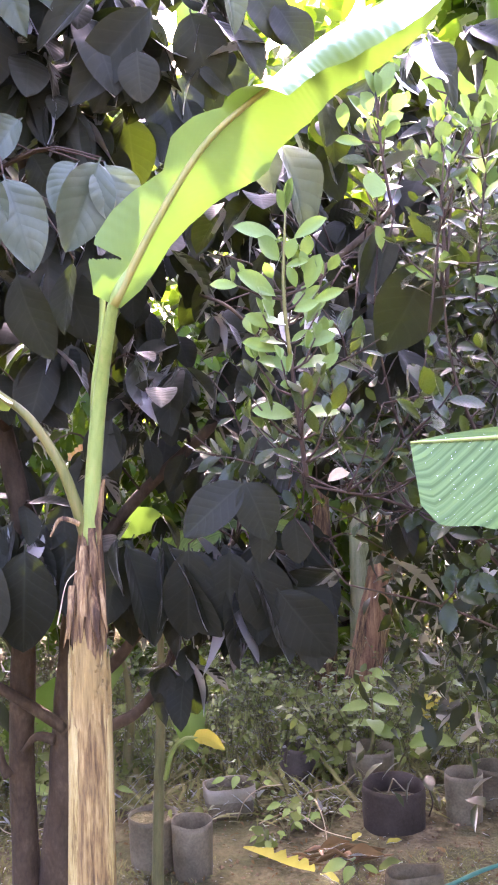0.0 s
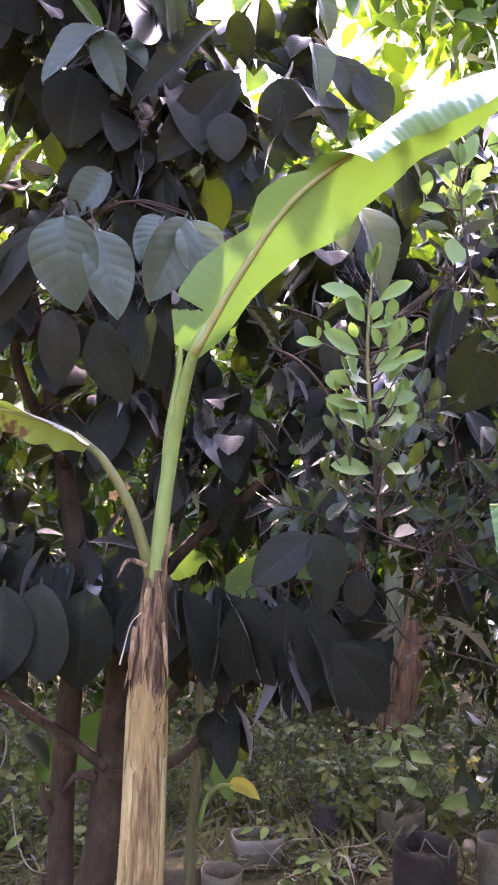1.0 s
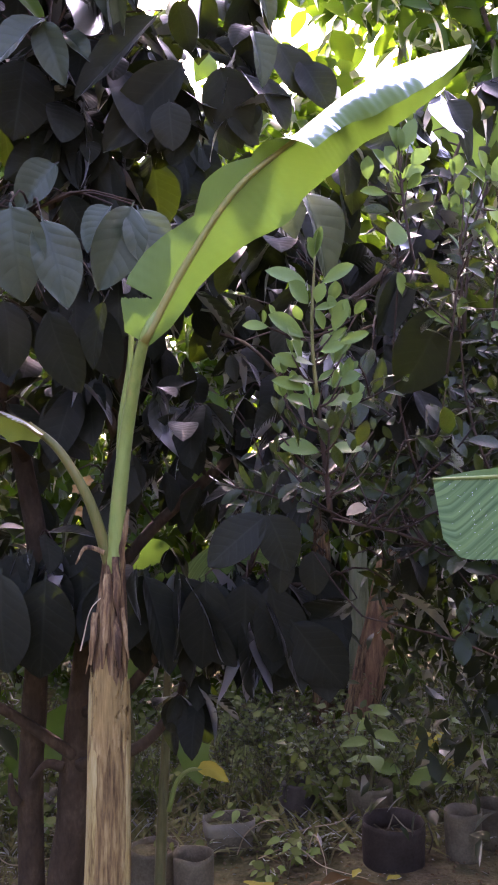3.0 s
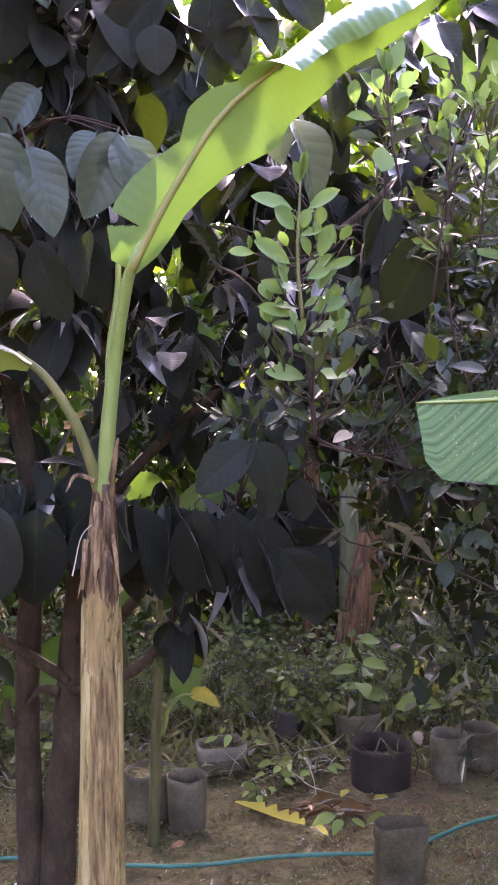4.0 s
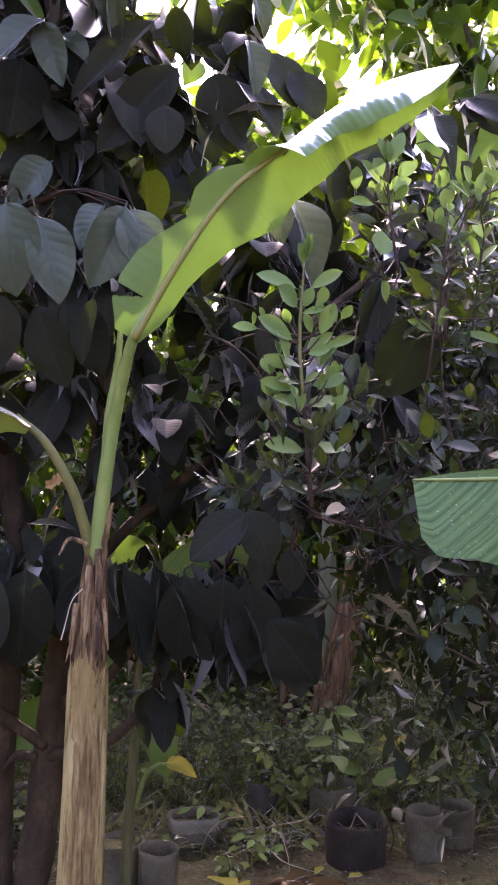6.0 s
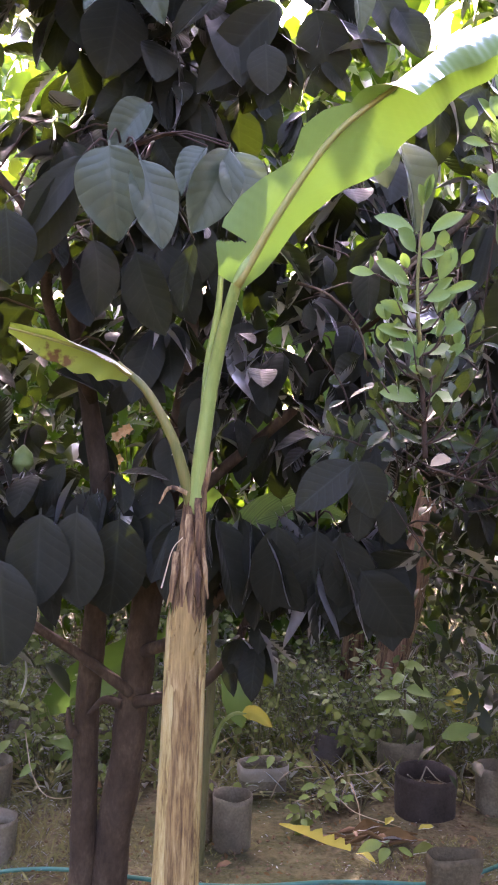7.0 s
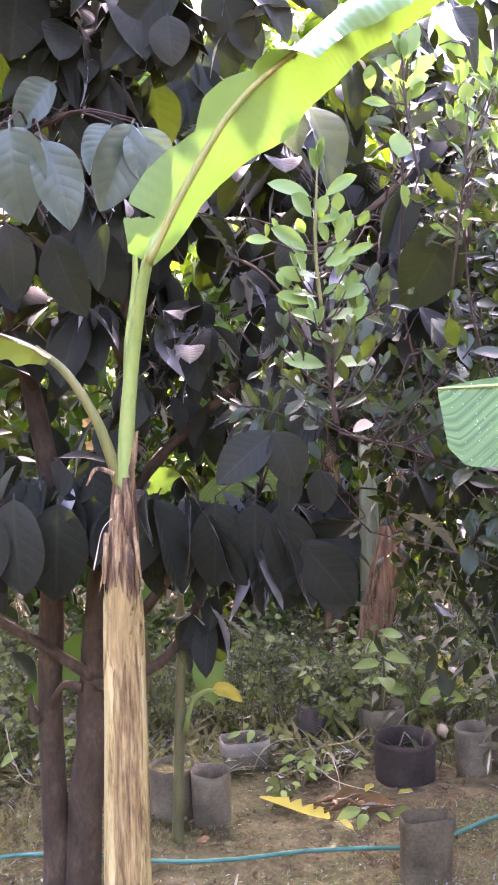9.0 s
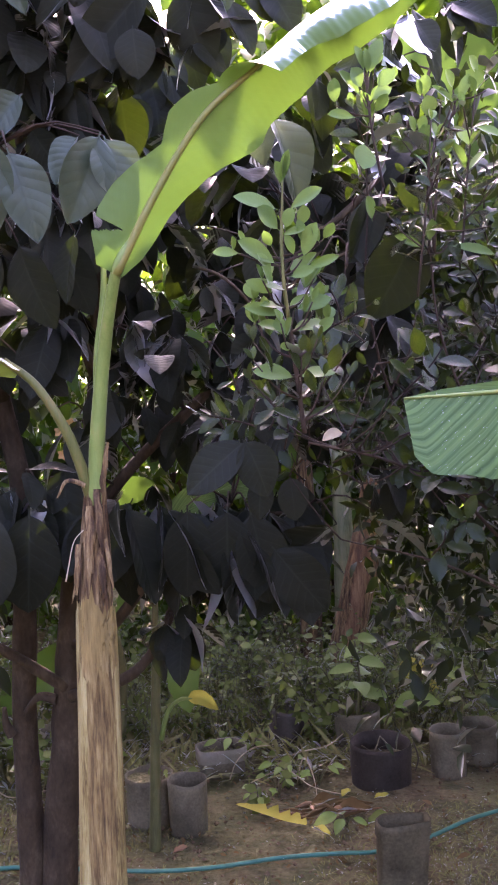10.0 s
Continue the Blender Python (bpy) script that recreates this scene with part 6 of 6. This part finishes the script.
# Clumps added on the sun's way to the SHADED spots, only to block it.
for x, y in SHADED:
    c = Vector((x, y, 0)) + SUN * 4.8
    hedge("back_bushes", "leaf clump added in the back bushes to block the sun", 260, (c.x - 0.12, c.y - 0.15, c.z - 0.12), (c.x + 0.12, c.y + 0.15, c.z + 0.12), 0.17, M_FAR, BARE, 1)
# Unseen dark trees, added behind and beside the camera to cut sky light.
hedge("light_block_trees", "unseen dark trees added around the yard to cut sky light", 8000, (-12, -9.0, 0.2), (12, -6.0, 8.0), 0.5, M_BUSH, BARE, 14)
hedge("light_block_trees", "unseen dark trees added around the yard to cut sky light", 7000, (-10, -7.0, 0.2), (-6, 8.0, 7.0), 0.5, M_BUSH, BARE, 8)
hedge("light_block_trees", "unseen dark trees added around the yard to cut sky light", 7000, (6, -7.0, 0.2), (10, 8.0, 7.0), 0.5, M_BUSH, BARE, 8)


# ---- small things on the ground and in the branches ----
def dry_heap():
    t = thing("dry_leaf_heap", (0.56, 4.1, 0), "heap of crumpled reddish-brown dry banana leaves on the soil", "dry leaves")
    for k in range(22):
        x, y = 0.42 + 0.016 * k + RNG.normal(0, 0.02), 4.08 + RNG.normal(0, 0.04)
        a, l = RNG.normal(0.0, 0.45), RNG.uniform(0.1, 0.24)
        d = Vector((math.cos(a), math.sin(a) * 0.6, 0))
        b = Vector((x, y, 0.008))
        v = strip([b - d * l / 2, b + Vector((0, 0, RNG.uniform(0.005, 0.03))), b + d * l / 2 + Vector((0, 0, RNG.uniform(0, 0.03)))], [0.004, RNG.uniform(0.012, 0.03), 0.004], (RNG.normal(0, 0.4), -0.6, 0.8), 9, 0.5)
        part("dry_leaf", mesh_of("dry_leaf", *v), M_ORANGE if k % 4 == 0 else M_DRY, t)


dry_heap()


def vine(label, pts, radius):
    ob = part("vine_stem", mesh_of("vine_stem", *tube(pts, [radius, radius * 0.9, radius * 0.6], 6, 24)), M_STRAW)
    tagged(ob, label, "vine", "dry vine stems")


vine("dry pale vine stem lying on the soil", [(0.28, 4.45, 0.01), (0.38, 4.4, 0.07), (0.46, 4.33, 0.1), (0.56, 4.28, 0.04), (0.75, 4.2, 0.012)], 0.0028)
vine("dry pale vine stem lying on the soil", [(0.5, 4.42, 0.01), (0.53, 4.38, 0.14), (0.56, 4.25, 0.1), (0.57, 4.2, 0.01)], 0.0028)
vine("dry pale vine stem arching out of weeds", [(0.45, 4.7, 0.02), (0.55, 4.68, 0.06), (0.68, 4.66, 0.09), (0.76, 4.65, 0.15)], 0.0035)
vine("dry pale vine stem hanging over a bag", [(0.18, 4.5, 0.01), (0.22, 4.5, 0.1), (0.3, 4.52, 0.15), (0.4, 4.55, 0.15)], 0.0028)
vine("bare brown twig on the grass", [(0.02, 3.25, 0.01), (0.08, 3.3, 0.06), (0.1, 3.34, 0.1)], 0.006)
vine("dry pale vine stem among weeds", [(-1.0, 4.5, 0.3), (-0.95, 4.45, 0.12), (-0.85, 4.4, 0.03), (-0.65, 4.45, 0.04)], 0.0028)


def herb(name, x, y, h, size, n, material, label):
    """A small broad-leaved plant with each of its leaves."""
    t = thing(name, (x, y, 0), label, "weed", "broad-leaved weeds")
    for k in range(n):
        a = k * 2.4 + x * 5
        tip = Vector((x + math.cos(a) * h * 0.6, y + math.sin(a) * h * 0.6, h * RNG.uniform(0.6, 1.1)))
        part("stem", mesh_of("stem", *tube([(x, y, -0.01), ((x + tip.x) / 2, (y + tip.y) / 2, tip.z * 0.7), tip], [0.003, 0.0025, 0.0015], 5, 6)), M_STALK, t)
        part("leaf", HERB_MESHES[k % 3], material, t, "", placed(tip, (math.cos(a), math.sin(a), -0.1), (RNG.normal(0, 0.2), -0.6, 1), size * RNG.uniform(0.7, 1.2)))


for x, y, h, size, n in ((0.46, 4.42, 0.12, 0.07, 7), (0.6, 4.4, 0.1, 0.07, 5), (0.4, 4.3, 0.09, 0.06, 6), (0.3, 4.2, 0.08, 0.06, 5), (0.22, 4.72, 0.16, 0.08, 5), (0.66, 3.95, 0.05, 0.1, 4)):
    herb("weed", x, y, h, size, n, M_FRESH, "bright green broad-leaved weed on bare soil")
for x, y, h, size, n in ((-1.05, 4.75, 0.22, 0.13, 5), (-0.9, 4.6, 0.15, 0.11, 4), (-0.7, 4.75, 0.15, 0.1, 4), (-0.48, 4.6, 0.14, 0.08, 4), (1.2, 5.1, 0.38, 0.13, 6)):
    herb("weed", x, y, h, size, n, M_FRESH, "pale green broad-leaved creeper among the grow bags")


def white_flower():
    x, y = -0.59, 3.34
    t = thing("flower", (x, y, 0), "small white flower on a thin stalk at the trunk foot", "flower")
    part("stalk", mesh_of("stalk", *tube([(x, y, -0.01), (x + 0.01, y, 0.05), (x, y - 0.01, 0.11)], [0.003, 0.002, 0.002], 5, 8)), M_STALK, t)
    for k in range(7):
        a = k * 0.9
        part("petal", PETAL, M_WHITE, t, "", placed((x + 0.012 * (k % 2), y - 0.01, 0.11 - 0.035 * (k % 3)), (math.cos(a), -0.6, math.sin(a)), (0, -1, 0.3), 0.024))


PETAL = mesh_of("petal", *leaf_shape(1.0, 0.55, 2, 5, 0.2, 0.2, stalk=0.0))
white_flower()


def hanging_twig():
    ob = part("bare_twig", mesh_of("bare_twig", *tube([(0.12, 2.78, 2.2), (0.2, 2.62, 2.14), (0.28, 2.58, 2.04), (0.305, 2.57, 1.92)], [0.005, 0.0045, 0.003], 6, 20)), M_BARK)
    tagged(ob, "bare brown twig hanging from the dark tree", "twig")


hanging_twig()
# Added pale leaf; its straw colour stands for a bright glint in the shrub.
glint = part("dead_leaf", mesh_of("dead_leaf", *leaf_shape(0.05, 0.032, 4, 6, 0.3, 0.3, blunt=0.6)), M_STRAW, None, "", placed((0.45, 2.2, 1.712), (-1, -0.2, -0.1), (0, -0.55, 0.85), 1.0))
tagged(glint, "small pale leaf standing in for a glint in the shrub", "leaf")


def trailing_leaf():
    t = thing("weed", (1.0, 4.62, 0), "single long lime leaf leaning out of the weeds", "weed", "broad-leaved weeds")
    part("stem", mesh_of("stem", *tube([(0.97, 4.66, -0.01), (0.97, 4.64, 0.18), (1.018, 4.6, 0.292)], [0.006, 0.005, 0.004], 6, 10)), M_STALK, t)
    blade_part(t, "blade", [(1.018, 4.6, 0.292), (1.09, 4.6, 0.315), (1.16, 4.59, 0.318), (1.24, 4.57, 0.299)], 0.045, (0.1, -0.8, 0.6), M_FRESH, "lime blade", 12)


trailing_leaf()


def far_flowers():
    for x, y, z in ((-0.783, 6.30, 1.739), (-0.828, 6.30, 1.705), (-0.812, 6.30, 1.554), (-0.756, 6.30, 1.758)):
        t = thing("flower", (x, y, z), "small peach flower on a bush behind the garden", "flower", "peach flowers")
        part("stalk", mesh_of("stalk", *tube([(x, y + 0.3, z - 0.25), (x, y + 0.12, z - 0.06), (x, y, z)], [0.004, 0.004, 0.003], 5, 8)), M_STALK, t)
        for k in range(5):
            a = k * 1.257
            part("petal", PEACH, M_PEACH, t, "", placed((x, y, z), (math.cos(a), -0.5, math.sin(a)), (0, -1, 0.2), 0.042))


M_PEACH = solid_material("peach_petal", [(0.3, (0.5, 0.24, 0.07)), (0.7, (0.6, 0.36, 0.14))], 30, 0.6, 0.2, 0.002)
PEACH = mesh_of("petal", *leaf_shape(1.0, 0.8, 2, 5, 0.2, 0.2, stalk=0.0))
far_flowers()
YELLOWED = mesh_of("weed_leaf", *leaf_shape(1.0, 0.45, 4, 8, 0.3, 0.3, wave=0.1))
for k, (x, y, z) in enumerate(((1.235, 5.20, 0.299), (1.313, 5.20, 0.325), (1.376, 5.20, 0.307), (1.268, 5.20, 0.356))):
    t = thing("weed", (x, y, 0), "thin weed with withered yellow leaves", "weed", "withered weeds")
    part("stem", mesh_of("stem", *tube([(x, y, -0.01), (x + 0.02, y, z * 0.6), (x, y, z)], [0.004, 0.003, 0.002], 5, 8)), M_STALK, t)
    for q in range(4):
        part("leaf", YELLOWED, M_YELLOW, t, "withered yellow leaf", placed((x, y, z - 0.03 * q), (math.cos(q * 2.1 + k), -0.3, math.sin(q * 1.3) * 0.3), (0, -0.7, 1), 0.1))
